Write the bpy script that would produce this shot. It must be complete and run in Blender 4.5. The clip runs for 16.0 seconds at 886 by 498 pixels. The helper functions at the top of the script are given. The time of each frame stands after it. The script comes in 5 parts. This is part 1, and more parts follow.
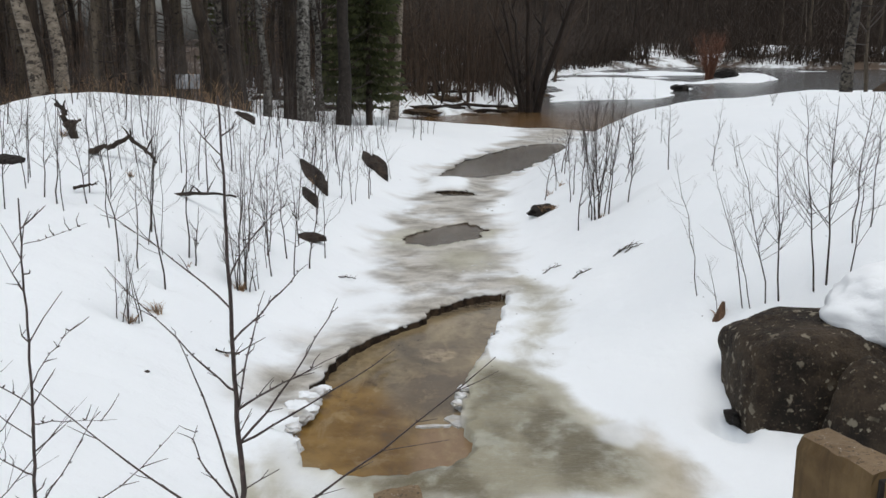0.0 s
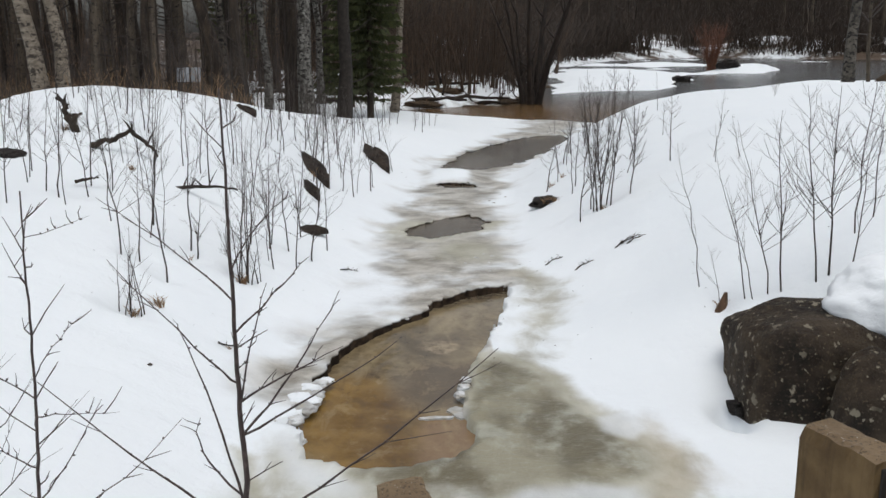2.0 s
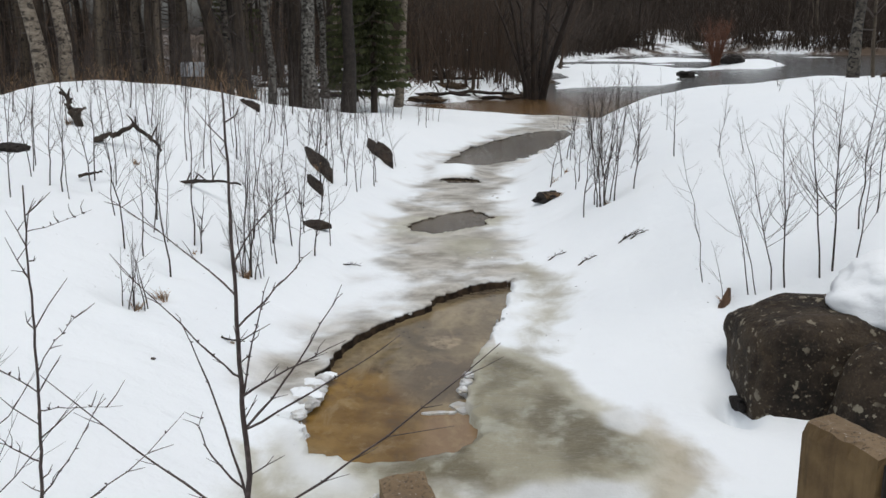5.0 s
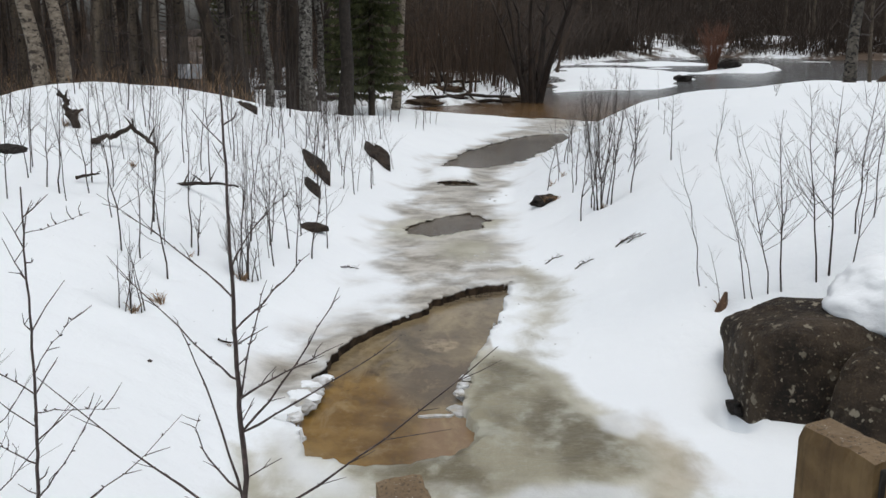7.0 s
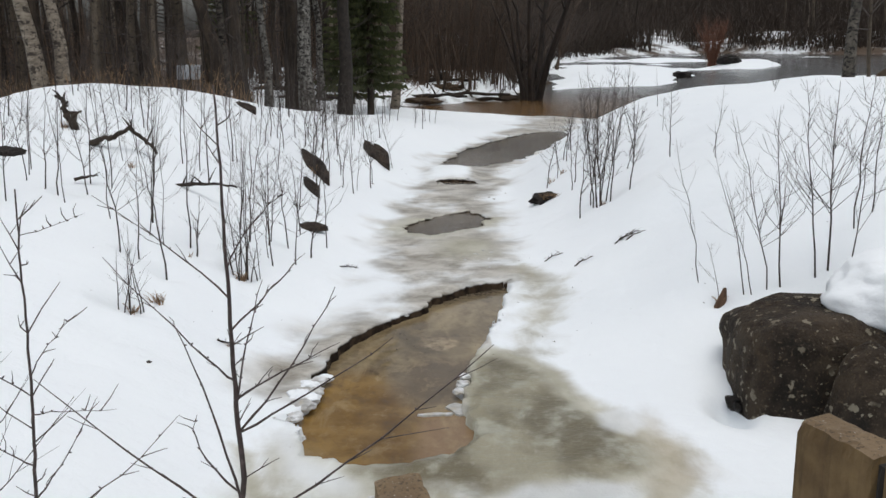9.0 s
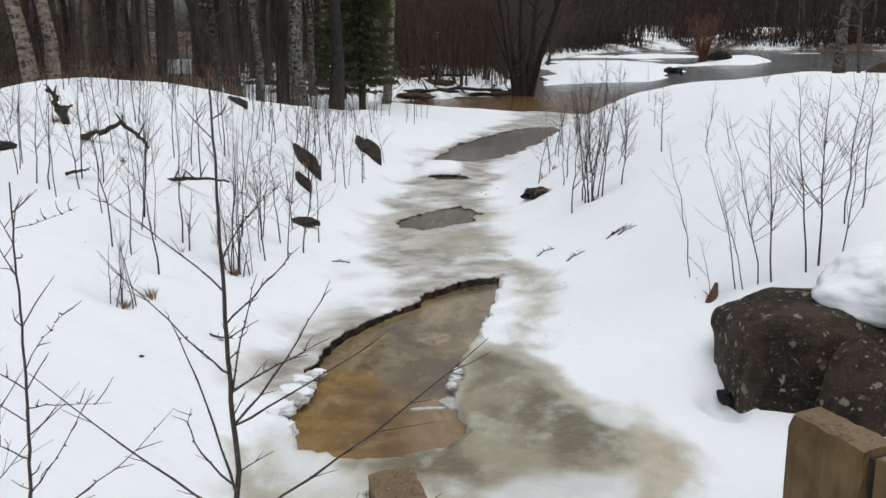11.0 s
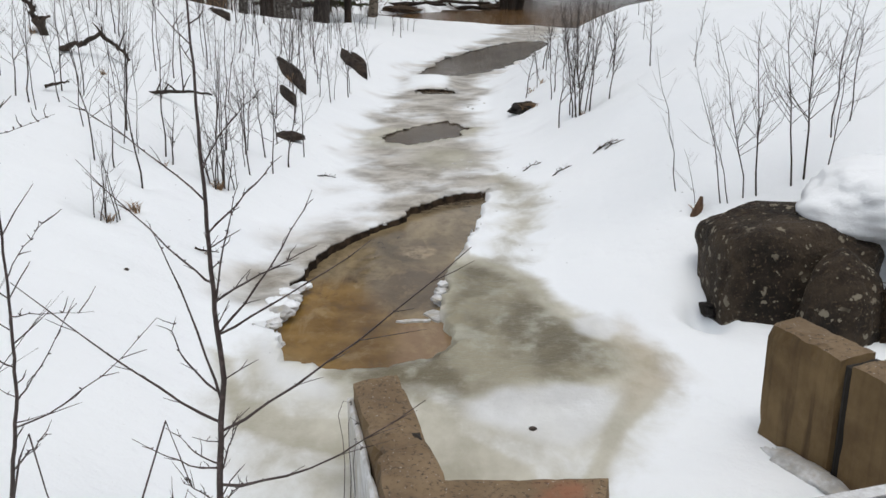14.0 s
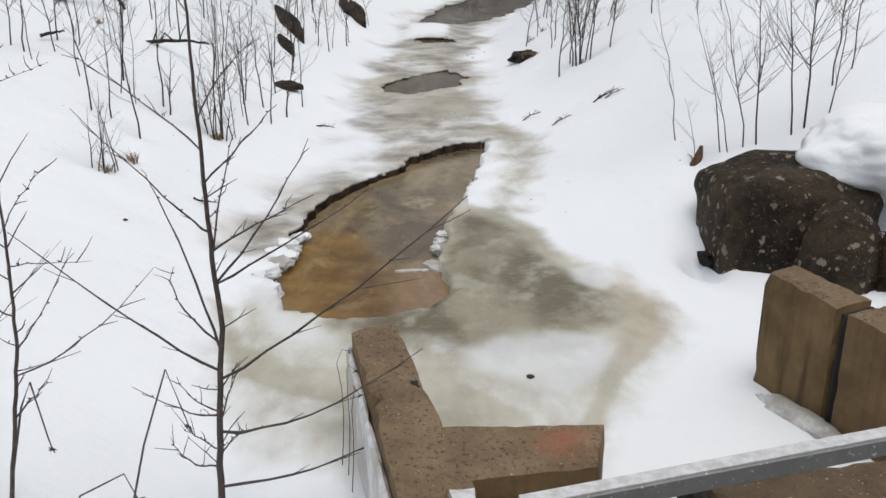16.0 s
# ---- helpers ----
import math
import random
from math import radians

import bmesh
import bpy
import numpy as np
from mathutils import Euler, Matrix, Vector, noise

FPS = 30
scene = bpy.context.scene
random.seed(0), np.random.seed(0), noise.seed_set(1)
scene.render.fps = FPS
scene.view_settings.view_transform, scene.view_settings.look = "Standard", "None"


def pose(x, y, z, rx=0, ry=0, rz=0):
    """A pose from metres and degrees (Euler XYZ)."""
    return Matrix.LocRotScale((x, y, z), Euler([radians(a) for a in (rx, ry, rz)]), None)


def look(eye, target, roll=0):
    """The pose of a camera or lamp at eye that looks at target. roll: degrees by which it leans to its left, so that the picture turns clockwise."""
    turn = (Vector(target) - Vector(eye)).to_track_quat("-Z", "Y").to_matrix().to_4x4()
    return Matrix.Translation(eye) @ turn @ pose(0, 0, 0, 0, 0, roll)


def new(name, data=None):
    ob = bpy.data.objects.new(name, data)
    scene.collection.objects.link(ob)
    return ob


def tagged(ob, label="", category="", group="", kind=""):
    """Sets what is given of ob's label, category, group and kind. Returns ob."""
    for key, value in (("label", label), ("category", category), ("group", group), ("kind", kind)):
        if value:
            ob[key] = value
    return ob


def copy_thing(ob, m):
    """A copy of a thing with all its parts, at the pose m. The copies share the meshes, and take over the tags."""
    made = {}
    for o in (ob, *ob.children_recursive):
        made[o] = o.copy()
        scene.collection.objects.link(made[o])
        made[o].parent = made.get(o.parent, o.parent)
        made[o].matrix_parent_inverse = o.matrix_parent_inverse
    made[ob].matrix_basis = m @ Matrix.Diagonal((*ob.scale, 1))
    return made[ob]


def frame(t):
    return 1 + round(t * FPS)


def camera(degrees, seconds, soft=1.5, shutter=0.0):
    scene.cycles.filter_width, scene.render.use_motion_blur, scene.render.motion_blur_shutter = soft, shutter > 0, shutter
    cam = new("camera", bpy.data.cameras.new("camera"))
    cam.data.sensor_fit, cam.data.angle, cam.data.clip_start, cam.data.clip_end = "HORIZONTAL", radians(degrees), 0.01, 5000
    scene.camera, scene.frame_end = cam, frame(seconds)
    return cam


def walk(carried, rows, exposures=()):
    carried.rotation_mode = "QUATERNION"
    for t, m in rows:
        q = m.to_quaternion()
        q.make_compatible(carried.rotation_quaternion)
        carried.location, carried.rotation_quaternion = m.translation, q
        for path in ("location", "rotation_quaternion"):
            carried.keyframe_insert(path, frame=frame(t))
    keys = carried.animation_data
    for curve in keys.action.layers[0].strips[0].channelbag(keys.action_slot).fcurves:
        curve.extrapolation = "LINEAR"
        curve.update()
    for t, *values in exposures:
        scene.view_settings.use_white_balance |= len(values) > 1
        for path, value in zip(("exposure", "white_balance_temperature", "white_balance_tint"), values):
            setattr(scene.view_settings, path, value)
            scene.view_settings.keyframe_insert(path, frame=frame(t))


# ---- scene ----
cam = camera(49.37, 16.0)
PATH = [
    (0.0, pose(0.003, -0.002, 3.010, 77.75, -0.11, -0.19)),
    (0.5, pose(-0.001, 0.008, 3.006, 77.26, 0.23, 0.08)),
    (1.0, pose(0.002, 0.008, 3.006, 77.28, 0.17, 0.18)),
    (1.5, pose(-0.000, 0.001, 3.005, 77.30, 0.23, -0.04)),
    (2.0, pose(0.003, 0.001, 3.005, 77.30, 0.16, -0.13)),
    (2.5, pose(-0.004, 0.003, 2.998, 77.33, 0.02, -0.13)),
    (3.0, pose(-0.012, -0.005, 3.005, 77.30, -0.14, -0.06)),
    (3.5, pose(-0.000, 0.000, 3.000, 77.33, 0.00, 0.00)),
    (4.0, pose(0.008, 0.004, 3.002, 77.22, 0.11, 0.11)),
    (6.5, pose(0.005, -0.002, 3.003, 76.95, -0.07, -0.01)),
    (7.0, pose(0.003, 0.001, 3.004, 77.19, -0.15, -0.04)),
    (7.5, pose(0.005, 0.001, 3.003, 77.27, -0.04, -0.02)),
    (8.0, pose(0.018, 0.007, 3.006, 77.06, 0.12, -0.16)),
    (8.5, pose(0.023, -0.000, 3.002, 76.98, 0.29, -0.07)),
    (9.0, pose(0.029, 0.001, 3.004, 77.10, 0.36, -0.08)),
    (11.5, pose(0.011, -0.015, 2.999, 76.60, 0.16, -0.64)),
    (12.0, pose(0.011, -0.014, 3.001, 76.36, 0.22, -0.43)),
    (12.5, pose(0.013, -0.015, 2.998, 76.24, 0.13, -0.53)),
    (13.0, pose(0.019, -0.009, 2.989, 74.81, 0.24, -0.66)),
    (13.5, pose(0.026, -0.010, 2.968, 72.89, 0.12, -0.84)),
    (14.0, pose(0.034, -0.009, 2.961, 71.93, -0.02, -1.29)),
    (14.5, pose(0.044, -0.007, 2.954, 71.64, -0.01, -1.38)),
    (15.0, pose(0.054, -0.014, 2.951, 70.77, 0.10, -1.49)),
    (15.5, pose(0.056, -0.010, 2.946, 69.62, 0.00, -1.42)),
    (16.0, pose(0.053, -0.016, 2.954, 69.01, 0.12, -1.28)),
]
walk(cam, PATH, exposures=[(0.0, -0.11, 6420, 7.5), (12.5, -0.11, 6420, 7.5), (15.0, -0.08, 6560, 9), (16.0, -0.08, 6560, 9)])

# ---------------------------------------------------------------- daylight under an overcast sky
SUN_HIGH, SUN_TURN = radians(79), radians(146)
world = bpy.data.worlds.new("overcast_sky")
scene.world = world
world.use_nodes = True
wt = world.node_tree
wt.nodes.clear()
sky = wt.nodes.new("ShaderNodeTexSky")
sky.sky_type, sky.sun_disc = "NISHITA", False
sky.sun_elevation, sky.sun_rotation = SUN_HIGH, SUN_TURN
sky.air_density, sky.dust_density = 1.0, 4.0
grey = wt.nodes.new("ShaderNodeHueSaturation")
grey.inputs["Saturation"].default_value = 0.31
back = wt.nodes.new("ShaderNodeBackground")
back.inputs["Strength"].default_value = 0.145
wout = wt.nodes.new("ShaderNodeOutputWorld")
wt.links.new(sky.outputs[0], grey.inputs["Color"])
wt.links.new(grey.outputs[0], back.inputs["Color"])
wt.links.new(back.outputs[0], wout.inputs["Surface"])
sun_data = bpy.data.lights.new("sun", "SUN")
sun_data.energy, sun_data.angle, sun_data.color = 0.6, radians(40), (1.0, 0.97, 0.93)
sun = new("sun", sun_data)
sun.matrix_world = look((0, 10, 30), (-1.0, 11.5, 20))


# ---------------------------------------------------------------- materials
class Nodes:
    """A small hand for wiring a material."""

    def __init__(self, name):
        self.mat = bpy.data.materials.new(name)
        self.mat.use_nodes = True
        self.t = self.mat.node_tree
        self.b = self.t.nodes["Principled BSDF"]
        self.coord = self.t.nodes.new("ShaderNodeTexCoord").outputs["Object"]

    def set(self, **values):
        for key, value in values.items():
            sock = self.b.inputs[key.replace("_", " ")]
            if hasattr(value, "is_linked"):
                self.t.links.new(value, sock)
            else:
                sock.default_value = value
        return self

    def stretch(self, x, y, z):
        m = self.t.nodes.new("ShaderNodeMapping")
        m.inputs["Scale"].default_value = (x, y, z)
        self.t.links.new(self.coord, m.inputs["Vector"])
        return m.outputs[0]

    def noise(self, scale, detail=4, rough=0.55, vector=None, distort=0.0):
        n = self.t.nodes.new("ShaderNodeTexNoise")
        n.inputs["Scale"].default_value, n.inputs["Detail"].default_value, n.inputs["Roughness"].default_value = scale, detail, rough
        n.inputs["Distortion"].default_value = distort
        self.t.links.new(vector or self.coord, n.inputs["Vector"])
        return n.outputs["Fac"]

    def cells(self, scale, vector=None):
        n = self.t.nodes.new("ShaderNodeTexVoronoi")
        n.inputs["Scale"].default_value = scale
        self.t.links.new(vector or self.coord, n.inputs["Vector"])
        return n.outputs["Distance"]

    def warp(self, scale, amount):
        """The place, pushed about by noise, for blots with ragged outlines."""
        n = self.t.nodes.new("ShaderNodeTexNoise")
        n.inputs["Scale"].default_value, n.inputs["Detail"].default_value = scale, 4
        self.t.links.new(self.coord, n.inputs["Vector"])
        m = self.t.nodes.new("ShaderNodeVectorMath")
        m.operation = "MULTIPLY_ADD"
        m.inputs[1].default_value = (amount,) * 3
        self.t.links.new(n.outputs["Color"], m.inputs[0])
        self.t.links.new(self.coord, m.inputs[2])
        return m.outputs[0]

    def ramp(self, value, a, b):
        n = self.t.nodes.new("ShaderNodeMapRange")
        n.interpolation_type = "SMOOTHSTEP"
        n.inputs["From Min"].default_value, n.inputs["From Max"].default_value = a, b
        self.t.links.new(value, n.inputs["Value"])
        return n.outputs[0]

    def math(self, op, a, b):
        n = self.t.nodes.new("ShaderNodeMath")
        n.operation, n.use_clamp = op, True
        for sock, v in zip(n.inputs, (a, b)):
            if hasattr(v, "is_linked"):
                self.t.links.new(v, sock)
            else:
                sock.default_value = v
        return n.outputs[0]

    def mix(self, f, a, b):
        n = self.t.nodes.new("ShaderNodeMix")
        n.data_type = "RGBA"
        for sock, v in zip((n.inputs[0], n.inputs[6], n.inputs[7]), (f, a, b)):
            if hasattr(v, "is_linked"):
                self.t.links.new(v, sock)
            else:
                sock.default_value = v if isinstance(v, float) else (*v, 1)
        return n.outputs[2]

    def attr(self, name):
        n = self.t.nodes.new("ShaderNodeAttribute")
        n.attribute_name = name
        return n.outputs["Fac"]

    def chance(self):
        return self.t.nodes.new("ShaderNodeObjectInfo").outputs["Random"]

    def island(self):
        return self.t.nodes.new("ShaderNodeNewGeometry").outputs["Random Per Island"]

    def bump(self, height, strength, distance=0.02, after=None):
        n = self.t.nodes.new("ShaderNodeBump")
        n.inputs["Strength"].default_value, n.inputs["Distance"].default_value = strength, distance
        self.t.links.new(height, n.inputs["Height"])
        if after:
            self.t.links.new(after, n.inputs["Normal"])
        return n.outputs[0]


def make_snow(name):
    n = Nodes(name)
    a = n.mix(n.noise(0.6), (0.80, 0.83, 0.86), (0.86, 0.88, 0.90))
    a = n.mix(n.ramp(n.noise(38, 3), 0.72, 0.80), a, (0.55, 0.53, 0.50))
    soft = n.bump(n.noise(7, 4), 0.35, 0.04)
    return n.set(Base_Color=a, Roughness=0.7, Normal=n.bump(n.noise(90, 3), 0.25, 0.006, soft)).mat


def make_ground():
    """Old snow, passing into slush and clear tea-coloured ice along the stream."""
    n = Nodes("snow_and_ice")
    snow = n.mix(n.noise(0.5), (0.79, 0.825, 0.86), (0.86, 0.885, 0.905))
    specks = n.ramp(n.noise(46, 2), 0.76, 0.80)
    snow = n.mix(n.math("MULTIPLY", specks, n.ramp(n.noise(1.3, 2), 0.45, 0.7)), snow, (0.42, 0.38, 0.33))
    streaks = n.noise(1.0, 6, 0.6, n.stretch(1.0, 1.0, 1), 0.3)
    lace = n.noise(1.0, 7, 0.66, n.stretch(2.0, 2.4, 1), 0.35)
    slush = n.mix(n.ramp(lace, 0.35, 0.65), (0.23, 0.205, 0.165), (0.54, 0.51, 0.46))
    wet = n.attr("wet")
    cover = n.math("MULTIPLY", n.ramp(wet, 0.15, 0.95), n.ramp(n.math("ADD", n.math("MULTIPLY", streaks, 0.75), n.math("MULTIPLY", wet, 0.25)), 0.39, 0.66))
    c = n.mix(cover, snow, slush)
    ragged = n.math("MULTIPLY", n.noise(3.0, 8, 0.64, n.stretch(1, 0.7, 1), 0.3), 0.7)

    def cover_of(name, a=0.34, b=0.70):
        return n.ramp(n.math("MULTIPLY", n.math("ADD", n.math("MULTIPLY", n.attr(name), 0.62), n.math("MULTIPLY", ragged, 0.6)), 1.0), a, b)

    # milky beige slush, grey-olive clear ice with pale clouds in it, and a rusty fringe
    beige = n.mix(n.ramp(n.noise(1.5, 6, 0.6, n.stretch(1, 0.6, 1)), 0.35, 0.65), (0.325, 0.302, 0.222), (0.52, 0.50, 0.415))
    thin = cover_of("beige")
    c = n.mix(n.math("MULTIPLY", thin, 0.92), c, beige)
    mottle = n.noise(1.5, 5, 0.55, n.stretch(1, 0.6, 1), 0.15)
    clear = n.mix(n.ramp(mottle, 0.40, 0.60), (0.145, 0.122, 0.072), (0.295, 0.268, 0.188))
    clear = n.mix(n.math("MULTIPLY", n.ramp(n.noise(2.4, 5, 0.58, n.stretch(1.1, 0.7, 1), 0.2), 0.50, 0.66), 0.75), clear, (0.43, 0.425, 0.35))
    clear = n.mix(n.math("MULTIPLY", n.ramp(n.noise(11, 6, 0.68), 0.52, 0.72), 0.25), clear, (0.55, 0.54, 0.48))
    thick = cover_of("olive", 0.34, 0.74)
    c = n.mix(thick, c, clear)
    rust = n.mix(n.ramp(n.noise(2.6, 5, 0.6, n.stretch(1, 0.6, 1)), 0.35, 0.65), (0.27, 0.205, 0.115), (0.47, 0.41, 0.31))
    c = n.mix(n.math("MULTIPLY", cover_of("rust", 0.32, 0.85), 0.62), c, rust)
    frost = n.mix(n.noise(5, 6, 0.65, n.stretch(1, 0.6, 1)), (0.58, 0.60, 0.615), (0.82, 0.84, 0.86))
    c = n.mix(n.math("MULTIPLY", cover_of("frost", 0.40, 0.80), 0.70), c, frost)
    # shade under the ice rim, put into the colour of the openings' walls
    hole = n.ramp(n.attr("rim_shade"), 0.0, 0.07)
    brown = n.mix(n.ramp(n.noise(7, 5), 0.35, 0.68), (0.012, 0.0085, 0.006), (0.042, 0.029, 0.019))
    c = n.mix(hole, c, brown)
    litter = n.mix(n.noise(14), (0.03, 0.020, 0.012), (0.10, 0.06, 0.033))
    c = n.mix(n.ramp(n.math("ADD", n.math("MULTIPLY", n.attr("litter"), 0.8), n.math("MULTIPLY", n.noise(1.7, 5), 0.4)), 0.55, 0.72), c, litter)
    gloss = n.math("SUBTRACT", 0.72, n.math("MULTIPLY", n.math("MAXIMUM", thick, n.math("MULTIPLY", cover, 0.8)), 0.42))
    gloss = n.math("MAXIMUM", gloss, hole)
    shine = n.math("SUBTRACT", 0.5, n.math("MULTIPLY", hole, 0.42))
    soft = n.bump(n.noise(2.2, 7, 0.62), 0.55, 0.07)
    soft = n.bump(n.noise(9, 5, 0.6), 0.35, 0.02, soft)
    soft = n.bump(lace, 0.22, 0.02, soft)
    return n.set(Base_Color=c, Roughness=gloss, Specular_IOR_Level=shine, Normal=n.bump(n.noise(80, 3), 0.22, 0.006, soft)).mat


def make_pool_water():
    """Tea-brown brook water over ochre sand, with slow rings."""
    n = Nodes("brook_water")
    swirl = n.noise(1.3, 6, 0.62, n.stretch(1, 0.7, 1), 0.4)
    ochre = n.mix(n.ramp(n.noise(1.5, 6, 0.6, None, 0.2), 0.3, 0.68), (0.110, 0.058, 0.012), (0.255, 0.155, 0.048))
    silt = n.mix(n.ramp(swirl, 0.32, 0.66), (0.105, 0.078, 0.044), (0.285, 0.220, 0.128))
    ragged = n.math("MULTIPLY", n.noise(2.4, 6, 0.6, None, 0.6), 0.5)

    def bed_of(name, a=0.28, b=0.88):
        return n.ramp(n.math("ADD", n.math("MULTIPLY", n.attr(name), 0.7), n.math("MULTIPLY", ragged, 0.8)), a, b)

    c = n.mix(bed_of("ochre"), silt, ochre)
    c = n.mix(n.math("MULTIPLY", bed_of("shelf"), 0.85), c, n.mix(swirl, (0.17, 0.095, 0.045), (0.27, 0.180, 0.105)))
    c = n.mix(n.math("MULTIPLY", bed_of("hollow"), 0.8), c, (0.085, 0.060, 0.038))
    c = n.mix(n.math("MULTIPLY", n.ramp(n.noise(3.6, 4, 0.5, None, 1.0), 0.68, 0.78), 0.7), c, (0.06, 0.038, 0.018))
    # a pale hump of sand under the eddy, with a soft dark hollow round it
    eddy = n.t.nodes.new("ShaderNodeVectorMath")
    eddy.operation = "DISTANCE"
    eddy.inputs[1].default_value = (0.175, 9.43, 0.085)
    n.t.links.new(n.warp(3.0, 0.35), eddy.inputs[0])
    c = n.mix(n.math("MULTIPLY", n.ramp(eddy.outputs["Value"], 0.42, 0.26), 0.40), c, (0.075, 0.056, 0.036))
    c = n.mix(n.math("MULTIPLY", n.math("MULTIPLY", n.ramp(eddy.outputs["Value"], 0.24, 0.14), n.ramp(n.noise(9, 4, 0.6), 0.35, 0.6)), 0.8), c, (0.34, 0.255, 0.160))
    veil = n.noise(2.0, 6, 0.66, n.stretch(1.0, 0.55, 1), 1.1)
    c = n.mix(n.math("MULTIPLY", n.ramp(veil, 0.52, 0.66), 0.45), c, (0.33, 0.245, 0.135))
    c = n.mix(n.math("MULTIPLY", n.ramp(veil, 0.46, 0.34), 0.45), c, (0.085, 0.055, 0.026))
    grit = n.noise(7, 7, 0.72, n.stretch(1, 0.6, 1), 0.4)
    c = n.mix(n.math("MULTIPLY", n.ramp(grit, 0.50, 0.30), 0.40), c, (0.075, 0.050, 0.026))
    c = n.mix(n.math("MULTIPLY", n.ramp(grit, 0.54, 0.72), 0.30), c, (0.36, 0.27, 0.15))
    c = n.mix(n.math("MULTIPLY", n.attr("head"), 0.8), c, (0.055, 0.046, 0.040))
    rings = n.t.nodes.new("ShaderNodeTexWave")
    rings.wave_type, rings.rings_direction = "RINGS", "Z"
    rings.inputs["Scale"].default_value, rings.inputs["Distortion"].default_value, rings.inputs["Detail"].default_value = 2.2, 9.0, 4.0
    m = n.t.nodes.new("ShaderNodeMapping")
    m.inputs["Location"].default_value = (0.15, -8.6, 0)
    n.t.links.new(n.coord, m.inputs["Vector"])
    n.t.links.new(m.outputs[0], rings.inputs["Vector"])
    ripple = n.bump(n.noise(6, 3, 0.5, None, 0.8), 0.10, 0.03)
    return n.set(Base_Color=c, Roughness=0.08, IOR=1.33, Normal=n.bump(rings.outputs["Fac"], 0.06, 0.015, ripple)).mat


def make_water(name, low, high, wave, bump, deep=None, rough=0.12):
    n = Nodes(name)
    c = n.mix(n.noise(0.7, 4), low, high)
    if deep:
        sep = n.t.nodes.new("ShaderNodeSeparateXYZ")
        n.t.links.new(n.coord, sep.inputs[0])
        c = n.mix(n.ramp(sep.outputs["Y"], deep[0], deep[1]), c, deep[2])
    return n.set(Base_Color=c, Roughness=rough, IOR=1.33, Normal=n.bump(n.noise(wave, 5, 0.65, n.stretch(0.6, 1.6, 1)), bump, 0.05 if wave > 2 else 0.16)).mat


def make_bark(name, low, high, scale=6, spots=None, amount=0.6, flake=(1, 1, 0.25)):
    n = Nodes(name)
    v = n.stretch(*flake)
    grain = n.noise(scale, 5, 0.65, v)
    c = n.mix(n.ramp(grain, 0.3, 0.7), low, high)
    if spots:
        c = n.mix(n.ramp(n.noise(scale * 1.3, 4, 0.6, n.stretch(1, 1, 1.6)), amount, amount + 0.08), c, spots)
    c = n.mix(n.math("MULTIPLY", n.chance(), 0.5), c, tuple(v * 0.62 for v in low))
    return n.set(Base_Color=c, Roughness=0.9, Normal=n.bump(grain, 0.5, 0.02)).mat


def make_twig(name, low, high):
    n = Nodes(name)
    c = n.mix(n.island(), low, high)
    c = n.mix(n.ramp(n.noise(30, 2), 0.5, 0.7), c, tuple(min(1, v * 1.5) for v in high))
    return n.set(Base_Color=c, Roughness=0.75).mat


def make_rock(name, low, high, lichen):
    n = Nodes(name)
    c = n.mix(n.ramp(n.noise(3.5, 6, 0.65), 0.3, 0.7), low, high)
    c = n.mix(n.ramp(n.noise(40, 3), 0.55, 0.75), c, tuple(v * 1.7 for v in high))
    if lichen:
        blots = n.math("MULTIPLY", n.ramp(n.math("ADD", n.cells(6.5, n.warp(14, 0.14)), n.math("MULTIPLY", n.noise(22, 3), 0.25)), 0.36, 0.28), n.ramp(n.noise(2.4, 2), 0.34, 0.50))
        c = n.mix(blots, c, lichen)
        fine = n.math("MULTIPLY", n.ramp(n.math("ADD", n.cells(13.0, n.warp(24, 0.09)), n.math("MULTIPLY", n.noise(40, 3), 0.25)), 0.34, 0.27), n.ramp(n.noise(3.4, 2), 0.36, 0.50))
        c = n.mix(fine, c, lichen)
    rough = n.bump(n.noise(2.6, 6, 0.65), 0.8, 0.14)
    rough = n.bump(n.noise(9, 6, 0.7), 0.9, 0.06, rough)
    return n.set(Base_Color=c, Roughness=0.8, Specular_IOR_Level=0.3, Normal=n.bump(n.noise(60, 3), 0.5, 0.006, rough)).mat


